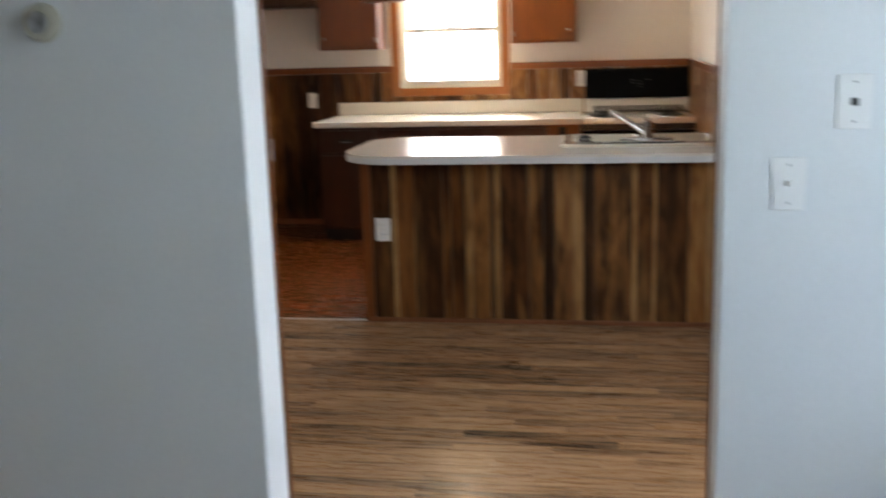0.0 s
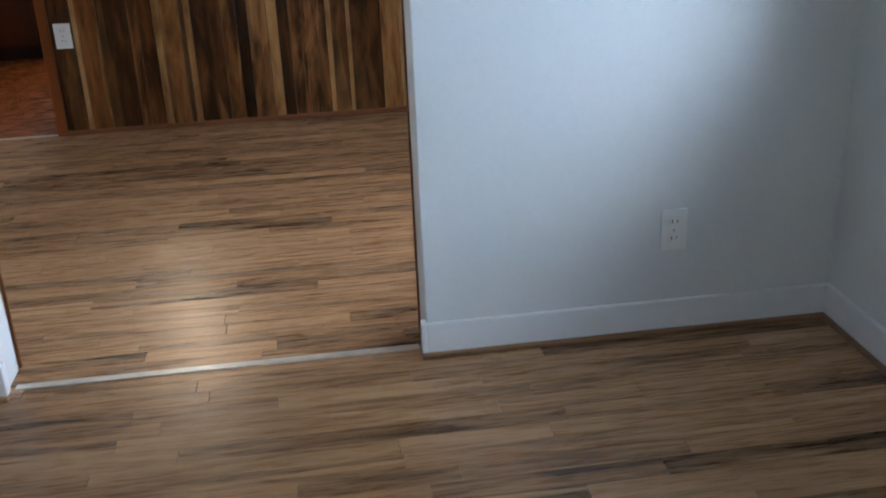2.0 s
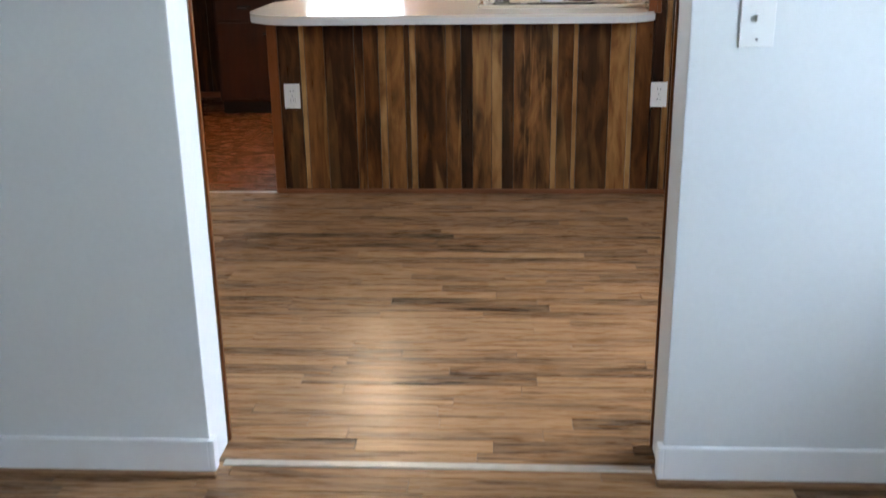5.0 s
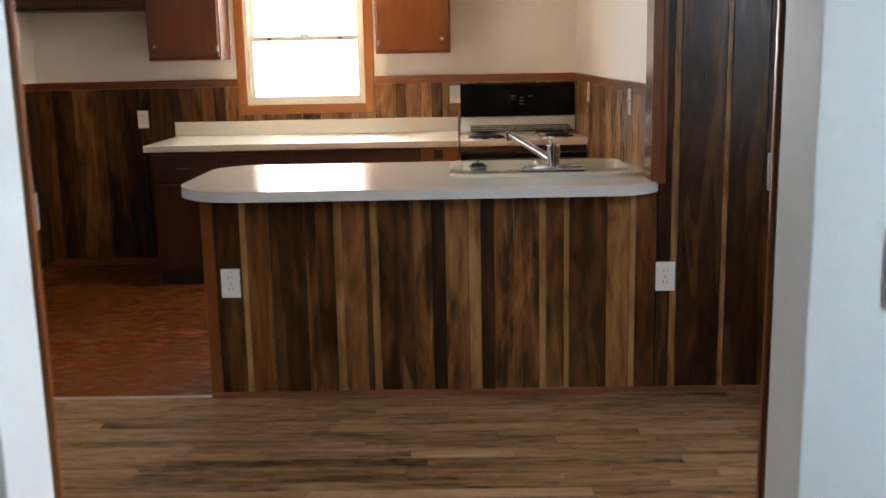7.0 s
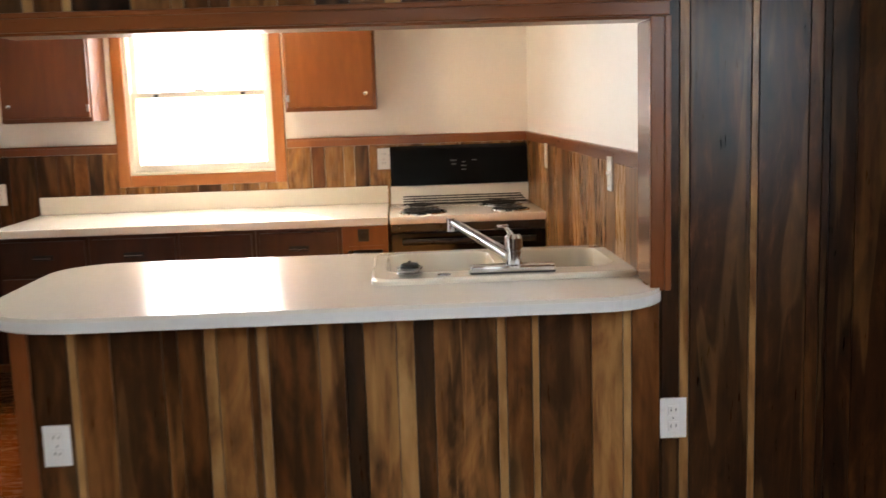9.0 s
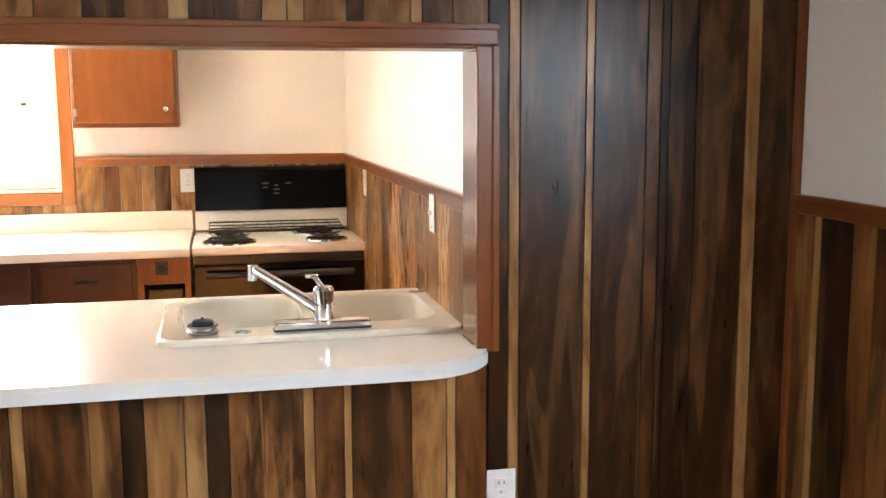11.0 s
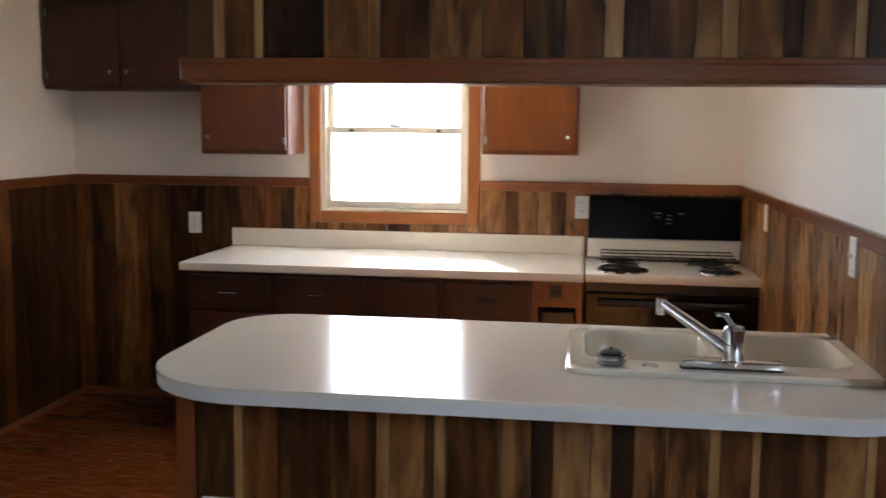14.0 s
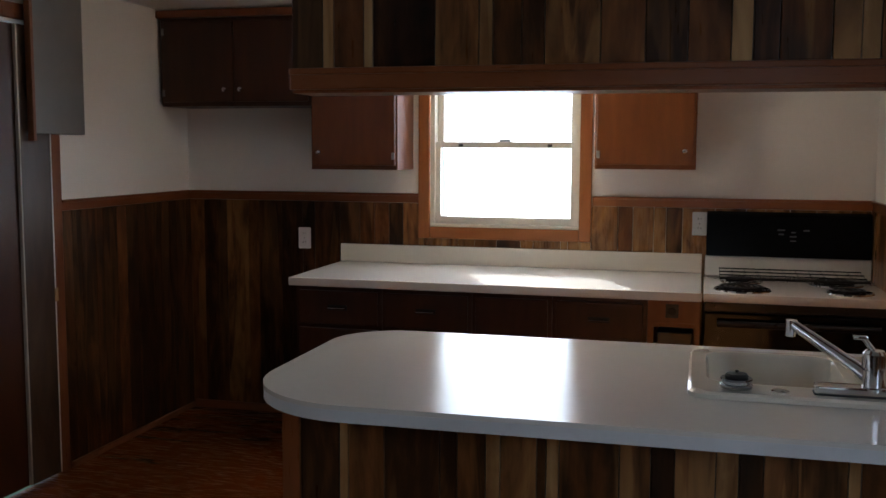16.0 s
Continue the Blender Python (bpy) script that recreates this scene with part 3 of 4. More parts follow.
def basin(rings):
    """A bowl lofted through rings of (outline, height), closed at the bottom."""
    bm = bmesh.new()
    loops = [[bm.verts.new((x, y, z)) for x, y in o] for o, z in rings]
    for p, q in zip(loops, loops[1:]):
        k = len(p)
        for i in range(k):
            bm.faces.new((p[i], p[(i + 1) % k], q[(i + 1) % k], q[i]))
    bm.faces.new(loops[-1])
    bmesh.ops.recalc_face_normals(bm, faces=bm.faces[:])
    return bm


sink = thing("kitchen_sink", (1.41, 0.45, TOP), "almond enamel double-bowl drop-in sink with raised rim", "sink")
bowls = [(SX0 + 0.045, SY0 + 0.115, 1.395, SY1 - 0.035), (1.425, SY0 + 0.115, SX1 - 0.045, SY1 - 0.035)]
bm = bmesh.new()
o_lo, o_hi = rrect(SX0, SY0, SX1, SY1, 0.05), rrect(SX0 + 0.008, SY0 + 0.008, SX1 - 0.008, SY1 - 0.008, 0.046)
holes = [rrect(*q, 0.075) for q in bowls]
lo = [bm.verts.new((x, y, TOP + 0.001)) for x, y in o_lo]
mid = [bm.verts.new((x, y, TOP + 0.012)) for x, y in o_lo]
hi = [bm.verts.new((x, y, TOP + 0.018)) for x, y in o_hi]
n_ = len(lo)
for i in range(n_):
    j = (i + 1) % n_
    bm.faces.new((lo[i], lo[j], mid[j], mid[i]))
    bm.faces.new((mid[i], mid[j], hi[j], hi[i]))
edges = [bm.edges.get((hi[i], hi[(i + 1) % n_])) for i in range(n_)]
rims = []
for h in holes:
    vs = [bm.verts.new((x, y, TOP + 0.018)) for x, y in h]
    rims.append(vs)
    edges += [bm.edges.new((vs[i], vs[(i + 1) % len(vs)])) for i in range(len(vs))]
bmesh.ops.triangle_fill(bm, use_beauty=True, edges=edges)
bmesh.ops.recalc_face_normals(bm, faces=bm.faces[:])
part("rim", bm, SINK, sink, smooth=True)
for q in bowls:
    x0, y0, x1, y1 = q
    rings = [(rrect(x0, y0, x1, y1, 0.075), TOP + 0.018), (rrect(x0 + 0.006, y0 + 0.006, x1 - 0.006, y1 - 0.006, 0.072), TOP + 0.008),
             (rrect(x0 + 0.016, y0 + 0.016, x1 - 0.016, y1 - 0.016, 0.065), TOP - 0.13), (rrect(x0 + 0.05, y0 + 0.05, x1 - 0.05, y1 - 0.05, 0.04), TOP - 0.165)]
    w = part("bowl", basin(rings), SINK, sink, smooth=True)
    part("drain", lathe([(0.045, 0.0), (0.045, 0.004), (0.03, 0.003), (0.028, -0.004)], ((x0 + x1) / 2, (y0 + y1) / 2, TOP - 0.164)), STEEL, w, "steel drain ring")

FX, FY, FZ = 1.432, 0.228, TOP + 0.0185
faucet = thing("kitchen_faucet", (FX, FY, FZ), "chrome single-lever kitchen faucet with swung spout", "faucet")
fp = rrect(FX - 0.130, FY - 0.026, FX + 0.130, FY + 0.026, 0.010, 4)
part("gasket", slab(rrect(FX - 0.1315, FY - 0.0275, FX + 0.1315, FY + 0.0275, 0.011, 4), FZ - 0.0004, FZ + 0.0035), RUBBER, faucet, "thin dark gasket")
part("base_plate", slab(fp, FZ + 0.0036, FZ + 0.023, 0.004), CHROME, faucet, smooth=True)
part("body", lathe([(0.031, 0.0), (0.031, 0.007), (0.026, 0.010), (0.026, 0.050), (0.0225, 0.051), (0.0225, 0.056), (0.028, 0.057), (0.028, 0.090), (0.022, 0.098), (0.004, 0.099)], (FX + 0.005, FY, FZ + 0.015)), CHROME, faucet, smooth=True)
part("spout", rod((FX - 0.010, FY + 0.012, FZ + 0.050), (FX - 0.175, FY + 0.125, FZ + 0.148), 0.018, 0.013, 14), CHROME, faucet, smooth=True)
part("aerator", rod((FX - 0.177, FY + 0.126, FZ + 0.158), (FX - 0.179, FY + 0.127, FZ + 0.116), 0.015, 0.013, 14), CHROME, faucet, smooth=True)
b = rod((FX + 0.004, FY, FZ + 0.108), (FX - 0.018, FY + 0.026, FZ + 0.138), 0.008, 0.006, 12)
box(FX - 0.042, FY + 0.016, FZ + 0.134, FX - 0.008, FY + 0.042, FZ + 0.143, 0.003, b)
part("lever", b, CHROME, faucet, smooth=True)

basket = thing("sink_strainer", (1.118, 0.222, FZ), "chrome basket strainer lying on the sink ledge", "strainer")
part("cup", lathe([(0.030, 0.0), (0.039, 0.003), (0.041, 0.011), (0.036, 0.015), (0.036, 0.022), (0.040, 0.024), (0.038, 0.028), (0.026, 0.029)], (1.118, 0.222, FZ)), DULL_CHROME, basket, smooth=True)
part("stopper", lathe([(0.028, 0.0), (0.029, 0.004), (0.025, 0.010), (0.006, 0.012), (0.0045, 0.013), (0.004, 0.018)], (1.118, 0.222, FZ + 0.029)), RUBBER, basket, "black rubber stopper", True)
solid("hole_cover", lathe([(0.022, 0.0), (0.022, 0.002), (0.014, 0.005), (0.002, 0.006)], (1.222, 0.215, FZ), 20), CHROME, "small chrome sink hole cover on the ledge", "cover", smooth=True)

# ---- back counter and base cabinets ----
C2L, C2R, C2F = -0.872, 1.036, 2.035
back_counter = thing("back_counter", (0.08, 2.4, TOP), "almond laminate counter with backsplash below the window", "counter")
b = slab([(C2L, C2F), (C2R, C2F), (C2R, BACK - 0.016), (C2L, BACK - 0.016)], TOP - 0.040, TOP, 0.006)
part("top", b, LAMINATE, back_counter)
part("backsplash", box(C2L + 0.0, BACK - 0.038, TOP + 0.0005, C2R - 0.002, BACK - 0.0165, TOP + 0.096, 0.003), LAMINATE, back_counter)

CF = 2.075


def base_unit(x0, x1, mat, rows, handles=True, label="stained wooden base cabinet with drawer above doors, darkened for shade"):
    """A base cabinet: carcass, toe board, drawers and doors with chrome pulls; rows: bottom, top, kind."""
    ob = thing("base_cabinet", ((x0 + x1) / 2, 2.4, 0), label, "cabinet", "base cabinets below the back counter")
    part("carcass", box(x0, CF + 0.002, 0.09, x1, BACK - 0.014, TOP - 0.041), mat, ob)
    part("toe_board", box(x0, CF + 0.06, 0.0, x1, CF + 0.075, 0.089), BLACK, ob)
    for z0, z1, kind in rows:
        p = part("drawer" if kind == "drawer" else "cabinet_door", box(x0 + 0.018, CF - 0.016, z0, x1 - 0.018, CF + 0.0015, z1, 0.004), mat, ob)
        if handles:
            xm, zm = ((x0 + x1) / 2, (z0 + z1) / 2) if kind == "drawer" else (x1 - 0.05, z1 - 0.08)
            h = rod((xm - 0.042, CF - 0.038, zm), (xm + 0.042, CF - 0.038, zm), 0.004, seg=8)
            rod((xm - 0.040, CF - 0.038, zm), (xm - 0.040, CF - 0.0155, zm), 0.004, seg=8, bm=h)
            rod((xm + 0.040, CF - 0.038, zm), (xm + 0.040, CF - 0.0155, zm), 0.004, seg=8, bm=h)
            part("handle", h, DULL_CHROME, p, "dull chrome bow pull", True)
            part("cup", box(xm - 0.048, CF - 0.0185, zm - 0.012, xm + 0.048, CF - 0.0165, zm + 0.014, 0.001), BLACK, p, "dark back plate")
    return ob


ROWS = [(0.655, 0.815, "drawer"), (0.11, 0.635, "door")]
# base fronts carry their backlit shade in the CAB_D colour
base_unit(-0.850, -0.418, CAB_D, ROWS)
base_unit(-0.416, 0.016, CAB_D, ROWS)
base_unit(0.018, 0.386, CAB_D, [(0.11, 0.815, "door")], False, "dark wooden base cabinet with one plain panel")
base_unit(0.388, 0.806, CAB_D, ROWS, label="stained base cabinet with drawer and thin chrome pull, darkened for shade")
niche = thing("filler_cabinet", (0.92, 2.4, 0), "narrow orange-stained filler cabinet with open niche and outlet", "cabinet")
b = box(0.808, CF, 0.09, 0.835, BACK - 0.014, TOP - 0.041)
box(1.010, CF, 0.09, 1.034, BACK - 0.014, TOP - 0.041, 0, b)
box(0.835, CF, 0.735, 1.010, CF + 0.02, TOP - 0.041, 0, b)
box(0.835, CF, 0.715, 1.010, CF + 0.30, 0.734, 0, b)
box(0.835, CF + 0.30, 0.09, 1.010, CF + 0.32, 0.734, 0, b)
box(0.835, CF, 0.09, 1.010, CF + 0.30, 0.115, 0, b)
part("frame", b, CAB, niche, "orange-stained frame")
part("outlet_plate", box(0.885, CF - 0.006, 0.757, 0.940, CF - 0.0005, 0.818, 0.002), BLACK, niche, "dark socket plate")
part("socket", turned(lathe([(0.017, 0), (0.017, 0.006), (0.012, 0.008)], (0, 0, 0), 16), pose(0.912, CF - 0.006, 0.787, 90)), COIL, niche)
solid("black_box", box(0.850, CF + 0.02, 0.1155, 1.000, CF + 0.22, 0.690, 0.006), BLACK, "black metal box inside the niche", "box")

# ---- upper cabinets ----


def upper(x0, x1, z0, z1, depth, doors, mat, label, hinge_right=False, knobs=True):
    ob = thing("upper_cabinet", ((x0 + x1) / 2, BACK - depth / 2, z0), label, "cabinet", "upper cabinets on the back wall")
    part("carcass", box(x0, BACK - depth + 0.020, z0, x1, BACK - 0.001, z1, 0.002), mat, ob)
    w = (x1 - x0 - 0.012) / doors
    for k in range(doors):
        a = x0 + 0.006 + k * w
        d = part("cabinet_door", box(a + 0.003, BACK - depth, z0 + 0.022, a + w - 0.003, BACK - depth + 0.0195, z1 - 0.02, 0.005), mat, ob)
        left_hung = (k == 0) != hinge_right
        kx = a + w - 0.045 if left_hung else a + 0.045
        hx = a + 0.012 if left_hung else a + w - 0.012
        if knobs:
            part("knob", turned(lathe([(0.007, 0), (0.006, 0.010), (0.013, 0.016), (0.012, 0.022), (0.004, 0.025)], (0, 0, 0), 14), pose(kx, BACK - depth, z0 + 0.085, 90)), CHROME, d, "small chrome knob", True)
        for zz in (z0 + 0.07, z1 - 0.07):
            part("hinge", box(hx - 0.008, BACK - depth - 0.004, zz - 0.018, hx + 0.008, BACK - depth - 0.0005, zz + 0.018, 0.0015), PRINT, d, "small grey metal hinge")
    return ob


# left and over-fridge uppers take darker stain copies for shade
upper(-0.934, -0.470, 1.380, 2.165, 0.31, 1, CAB_M, "stained upper cabinet beside the window, toned down for shade", True)
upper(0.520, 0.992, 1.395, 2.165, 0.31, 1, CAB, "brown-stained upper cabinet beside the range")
over = upper(-1.783, -0.937, 1.706, 2.165, 0.31, 2, CAB_D, "stained shallow upper cabinet over the refrigerator space, darkened for shade")
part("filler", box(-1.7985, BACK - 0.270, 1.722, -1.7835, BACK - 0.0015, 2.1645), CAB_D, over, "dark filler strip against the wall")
part("crown", box(-1.797, BACK - 0.325, 2.1655, -0.936, BACK - 0.001, 2.206, 0.006), TRIM_X, over, "brown crown board")
structure("trim_soffit", box(-0.935, BACK - 0.318, 2.1655, 0.994, BACK - 0.0015, 2.204, 0.004), TRIM_X, "brown crown board above the upper cabinets", "trim")

# ---- kitchen window ----
window = thing("window_1", (0.02, BACK, WB), "white double-hung sash window in orange-stained casing", "window", kind="structure")
cw = 0.062
for nm, q, mt in (("casing", (WL - cw, BACK - 0.024, WB - cw, WL - 0.0, BACK - 0.0005, WT + cw), CASE), ("casing", (WR, BACK - 0.024, WB - cw, WR + cw, BACK - 0.0005, WT + cw), CASE),
                  ("casing", (WL + 0.0005, BACK - 0.023, WB - cw, WR - 0.0005, BACK - 0.0005, WB), CASE_X), ("casing", (WL + 0.0005, BACK - 0.023, WT, WR - 0.0005, BACK - 0.0005, WT + cw), CASE_X)):
    part(nm, box(*q, 0.005), mt, window, "orange-brown stained casing board")
b = box(WL, BACK, WB, WL + 0.022, BACK + 0.14, WT)
box(WR - 0.022, BACK, WB, WR, BACK + 0.14, WT, 0, b)
box(WL + 0.022, BACK, WT - 0.022, WR - 0.022, BACK + 0.14, WT, 0, b)
box(WL + 0.022, BACK, WB, WR - 0.022, BACK + 0.14, WB + 0.018, 0, b)
part("frame", b, WINDOW_PAINT, window, "yellowed white frame")
MEET = 1.505


def sash(name, z0, z1, y, stile, low, high):
    x0, x1 = WL + 0.0225, WR - 0.0225
    f = box(x0, y, z0, x0 + stile, y + 0.032, z1, 0.003)
    box(x1 - stile, y, z0, x1, y + 0.032, z1, 0.003, f)
    box(x0 + stile, y, z0, x1 - stile, y + 0.032, z0 + low, 0.003, f)
    box(x0 + stile, y, z1 - high, x1 - stile, y + 0.032, z1, 0.003, f)
    s = part(name, f, WINDOW_PAINT, window, "yellowed white painted sash")
    g = part("pane", box(x0 + stile + 0.0005, y + 0.013, z0 + low + 0.0005, x1 - stile - 0.0005, y + 0.017, z1 - high - 0.0005), GLASS, s, "clear window glass")
    g.visible_shadow = False
    return s


low = sash("lower_sash", WB + 0.0185, MEET + 0.020, BACK + 0.020, 0.027, 0.036, 0.032)
sash("upper_sash", MEET - 0.012, WT - 0.0225, BACK + 0.060, 0.034, 0.030, 0.045)
for x in (WL + 0.16, WR - 0.16):
    part("sash_catch", box(x - 0.012, BACK + 0.012, MEET - 0.006, x + 0.012, BACK + 0.0195, MEET + 0.008, 0.002), SLOT, low, "dark sash catch")
part("sash_lock", box(-0.012, BACK + 0.022, MEET + 0.0205, 0.050, BACK + 0.050, MEET + 0.034, 0.004), STEEL, low, "small metal sash lock")
part("stool", box(WL + 0.001, BACK - 0.012, WB + 0.0005, WR - 0.001, BACK + 0.0195, WB + 0.018, 0.003), WINDOW_PAINT, window)

# windows of the dining and living rooms


def plain_window(name, m, w, h, label):
    """A fixed two-light window in an opening w by h; m puts its lower left inner corner and its plane."""
    ob = thing(name, m.translation, label, "window", kind="structure")
    f = box(0, 0, 0, 0.05, 0.10, h)
    box(w - 0.05, 0, 0, w, 0.10, h, 0, f)
    box(0.05, 0, 0, w - 0.05, 0.10, 0.05, 0, f)
    box(0.05, 0, h - 0.05, w - 0.05, 0.10, h, 0, f)
    box(0.05, 0.03, h / 2 - 0.02, w - 0.05, 0.07, h / 2 + 0.02, 0, f)
    part("frame", turned(f, m), WINDOW_PAINT, ob)
    c = box(-0.06, -0.02, -0.06, 0, -0.001, h + 0.06)
    box(w, -0.02, -0.06, w + 0.06, -0.001, h + 0.06, 0, c)
    box(0, -0.02, -0.06, w, -0.001, 0, 0, c)
    box(0, -0.02, h, w, -0.001, h + 0.06, 0, c)
    part("casing", turned(c, m), CASE, ob)
    g = part("pane", turned(box(0.05, 0.045, 0.05, w - 0.05, 0.049, h - 0.05), m), GLASS, ob)
    g.visible_shadow = False


plain_window("window_2", pose(DR, WY1, WZ0, 0, 0, -90), WY1 - WY0, WZ1 - WZ0, "white window in the dining room wall")
# window_5 is an unseen addition that houses the left fill lamp
plain_window("window_5", pose(LEFT, EY0, WZ0, 0, 0, 90), EY1 - EY0, WZ1 - WZ0, "unseen white window added to light the dining room from its side wall")
plain_window("window_3", pose(LR, VY1, VZ0, 0, 0, -90), VY1 - VY0, VZ1 - VZ0, "white window in the living room wall")

plain_window("window_4", pose(RW1, LY, 0.90, 0, 0, 180), RW1 - RW0, 1.15, "white window in the living room rear wall")

# ---- door in the left wall ----
door = thing("door_1", (LEFT, D0, 0), "dark wood-grain door standing slightly ajar", "door", kind="structure")
b = box(LEFT - 0.149, D0 + 0.0, 0, LEFT - 0.001, D0 + 0.02, DH)
box(LEFT - 0.149, D1 - 0.02, 0, LEFT - 0.001, D1, DH, 0, b)
box(LEFT - 0.149, D0 + 0.02, DH - 0.02, LEFT - 0.001, D1 - 0.02, DH, 0, b)
part("jamb", b, WHITE, door, "white painted jamb")
b = box(LEFT + 0.0005, D0 - 0.06, 0, LEFT + 0.018, D0 + 0.006, DH + 0.06, 0.004)
box(LEFT + 0.0005, D1 - 0.006, 0, LEFT + 0.018, D1 + 0.06, DH + 0.06, 0.004, b)
box(LEFT + 0.0005, D0 + 0.006, DH - 0.006, LEFT + 0.018, D1 - 0.006, DH + 0.06, 0.004, b)
part("casing", b, TRIM, door, "brown stained casing")
swing = pose(LEFT - 0.002, D0 + 0.024, 0, 0, 0, -2)
LW = 0.765
b = box(-0.036, 0.0, 0.012, -0.010, LW - 0.190, DH - 0.026, 0.002)
leaf = part("leaf", turned(b, swing), CAB_D, door, "dark stained door leaf with a broad glossy stile")
part("stile", turned(box(-0.036, LW - 0.1895, 0.012, 0.004, LW, DH - 0.026, 0.004), swing), P_GLOSS, leaf, "glossy grey-brown wood-grain stile")
part("bead", turned(box(-0.0095, LW - 0.200, 0.013, 0.006, LW - 0.190, DH - 0.027, 0.002), swing), BEIGE, leaf, "thin pale bead along the stile")
part("leaf_edge", turned(box(-0.034, LW + 0.0005, 0.013, 0.004, LW + 0.007, DH - 0.027), swing), WHITE, leaf, "white painted door edge strip")
part("latch", turned(box(-0.004, LW - 0.004, 0.80, 0.012, LW + 0.012, 0.86, 0.002), swing), BRASS, leaf, "worn brass latch")
panel = thing("wall_cabinet", (LEFT + 0.06, 1.60, 1.545), "grey-sided wall cabinet with a brown face frame above the door casing", "cabinet")
part("side", box(LEFT + 0.0190, 1.372, 1.545, LEFT + 0.060, 1.725, 2.205, 0.003), GREY_METAL, panel, "smooth grey side panel")
part("face_frame", box(LEFT + 0.0350, 1.352, 1.515, LEFT + 0.066, 1.3715, 2.208, 0.004), TRIM, panel, "brown face frame")

# ---- range ----
RX0, RX1, RY0, RY1 = 1.042, 1.818, 2.070, 2.755
stove = thing("electric_range", (1.43, 2.4, 0), "white and black electric range with coil burners", "stove")
part("body", box(RX0 + 0.004, RY0 + 0.045, 0.06, RX1 - 0.004, RY1, TOP - 0.045, 0.004), ENAMEL, stove)
part("kick_plate", box(RX0 + 0.03, RY0 + 0.08, 0.0, RX1 - 0.03, RY1 - 0.05, 0.0595), BLACK, stove)
part("cooktop", box(RX0, RY0 + 0.0, TOP - 0.044, RX1, RY1, TOP - 0.004, 0.010), ENAMEL, stove, "white enamel cooktop", True)
part("control_strip", box(RX0 + 0.006, RY0 + 0.022, TOP - 0.085, RX1 - 0.006, RY0 + 0.044, TOP - 0.046, 0.003), BLACK, stove, "black trim below the cooktop")
dr = part("oven_door", box(RX0 + 0.006, RY0 + 0.004, 0.245, RX1 - 0.006, RY0 + 0.043, TOP - 0.088, 0.006), OVEN_GLASS, stove, "black glass oven door")
b = rod((RX0 + 0.06, RY0 - 0.030, 0.748), (RX1 - 0.06, RY0 - 0.030, 0.748), 0.014, seg=14)
for x in (RX0 + 0.09, RX1 - 0.09):
    rod((x, RY0 - 0.030, 0.748), (x, RY0 + 0.0035, 0.748), 0.011, seg=10, bm=b)
part("handle", b, BLACK, dr, "black bar handle", True)
part("drawer", box(RX0 + 0.006, RY0 + 0.008, 0.065, RX1 - 0.006, RY0 + 0.043, 0.238, 0.005), BLACK, stove, "black storage drawer")
# raised back: white riser, slanted black control panel
part("riser", box(RX0 + 0.006, RY1 - 0.062, TOP - 0.003, RX1 - 0.006, RY1, TOP + 0.096, 0.006), ENAMEL, stove)
bm = bmesh.new()
pts = [(RY1 - 0.075, TOP + 0.097), (RY1, TOP + 0.097), (RY1, TOP + 0.312), (RY1 - 0.035, TOP + 0.312), (RY1 - 0.055, TOP + 0.298)]
va = [bm.verts.new((RX0 + 0.010, y, z)) for y, z in pts]
vb = [bm.verts.new((RX1 - 0.010, y, z)) for y, z in pts]
for i in range(5):
    j = (i + 1) % 5
    bm.faces.new((va[i], va[j], vb[j], vb[i]))
bm.faces.new(va[::-1])
bm.faces.new(vb)
bmesh.ops.recalc_face_normals(bm, faces=bm.faces[:])
bmesh.ops.bevel(bm, geom=bm.edges[:], offset=0.004, segments=2, affect="EDGES")
back_panel = part("control_panel", bm, BLACK_GLASS, stove, "black glass control panel")
for x, z, w, h in ((1.40, 0.225, 0.035, 0.007), (1.40, 0.205, 0.025, 0.006), (1.455, 0.215, 0.02, 0.006), (1.455, 0.195, 0.03, 0.006), (1.455, 0.175, 0.028, 0.005), (1.515, 0.225, 0.03, 0.006)):
    part("printed_mark", box(x - w / 2, RY1 - 0.0755 + (z - 0.097) * 0.0995 - 0.001, TOP + z, x + w / 2, RY1 - 0.0745 + (z - 0.097) * 0.0995, TOP + z + h), MARK, back_panel, "dim grey printed mark")


def burner(cx, cy, r):
    ob = part("drip_pan", lathe([(r + 0.022, 0.0), (r + 0.020, 0.007), (r + 0.012, 0.008), (r + 0.004, 0.003), (r * 0.6, 0.001), (0.01, 0.001)], (cx, cy, TOP - 0.004), 32), CHROME, stove, "bright chrome drip pan", True)
    cu = bpy.data.curves.new("coil", "CURVE")
    cu.dimensions, cu.bevel_depth, cu.bevel_resolution = "3D", 0.0048, 2
    sp = cu.splines.new("POLY")
    turns = 3.6 if r > 0.08 else 2.8
    k = 110
    sp.points.add(k)
    for i in range(k + 1):
        a = 2 * math.pi * turns * i / k
        q = 0.018 + (r - 0.018) * i / k
        sp.points[i].co = (cx + q * math.cos(a), cy + q * math.sin(a), TOP + 0.010, 1)
    tmp = bpy.data.objects.new("tmp", cu)
    me = bpy.data.meshes.new_from_object(tmp)
    bpy.data.objects.remove(tmp)
    bm = bmesh.new()
    bm.from_mesh(me)
    for q in range(3):
        a = radians(30 + 120 * q)
        rod((cx, cy, TOP + 0.003), (cx + r * math.cos(a), cy + r * math.sin(a), TOP + 0.003), 0.003, seg=6, bm=bm)
    part("coil", bm, COIL, ob, "dark iron burner coil", True)


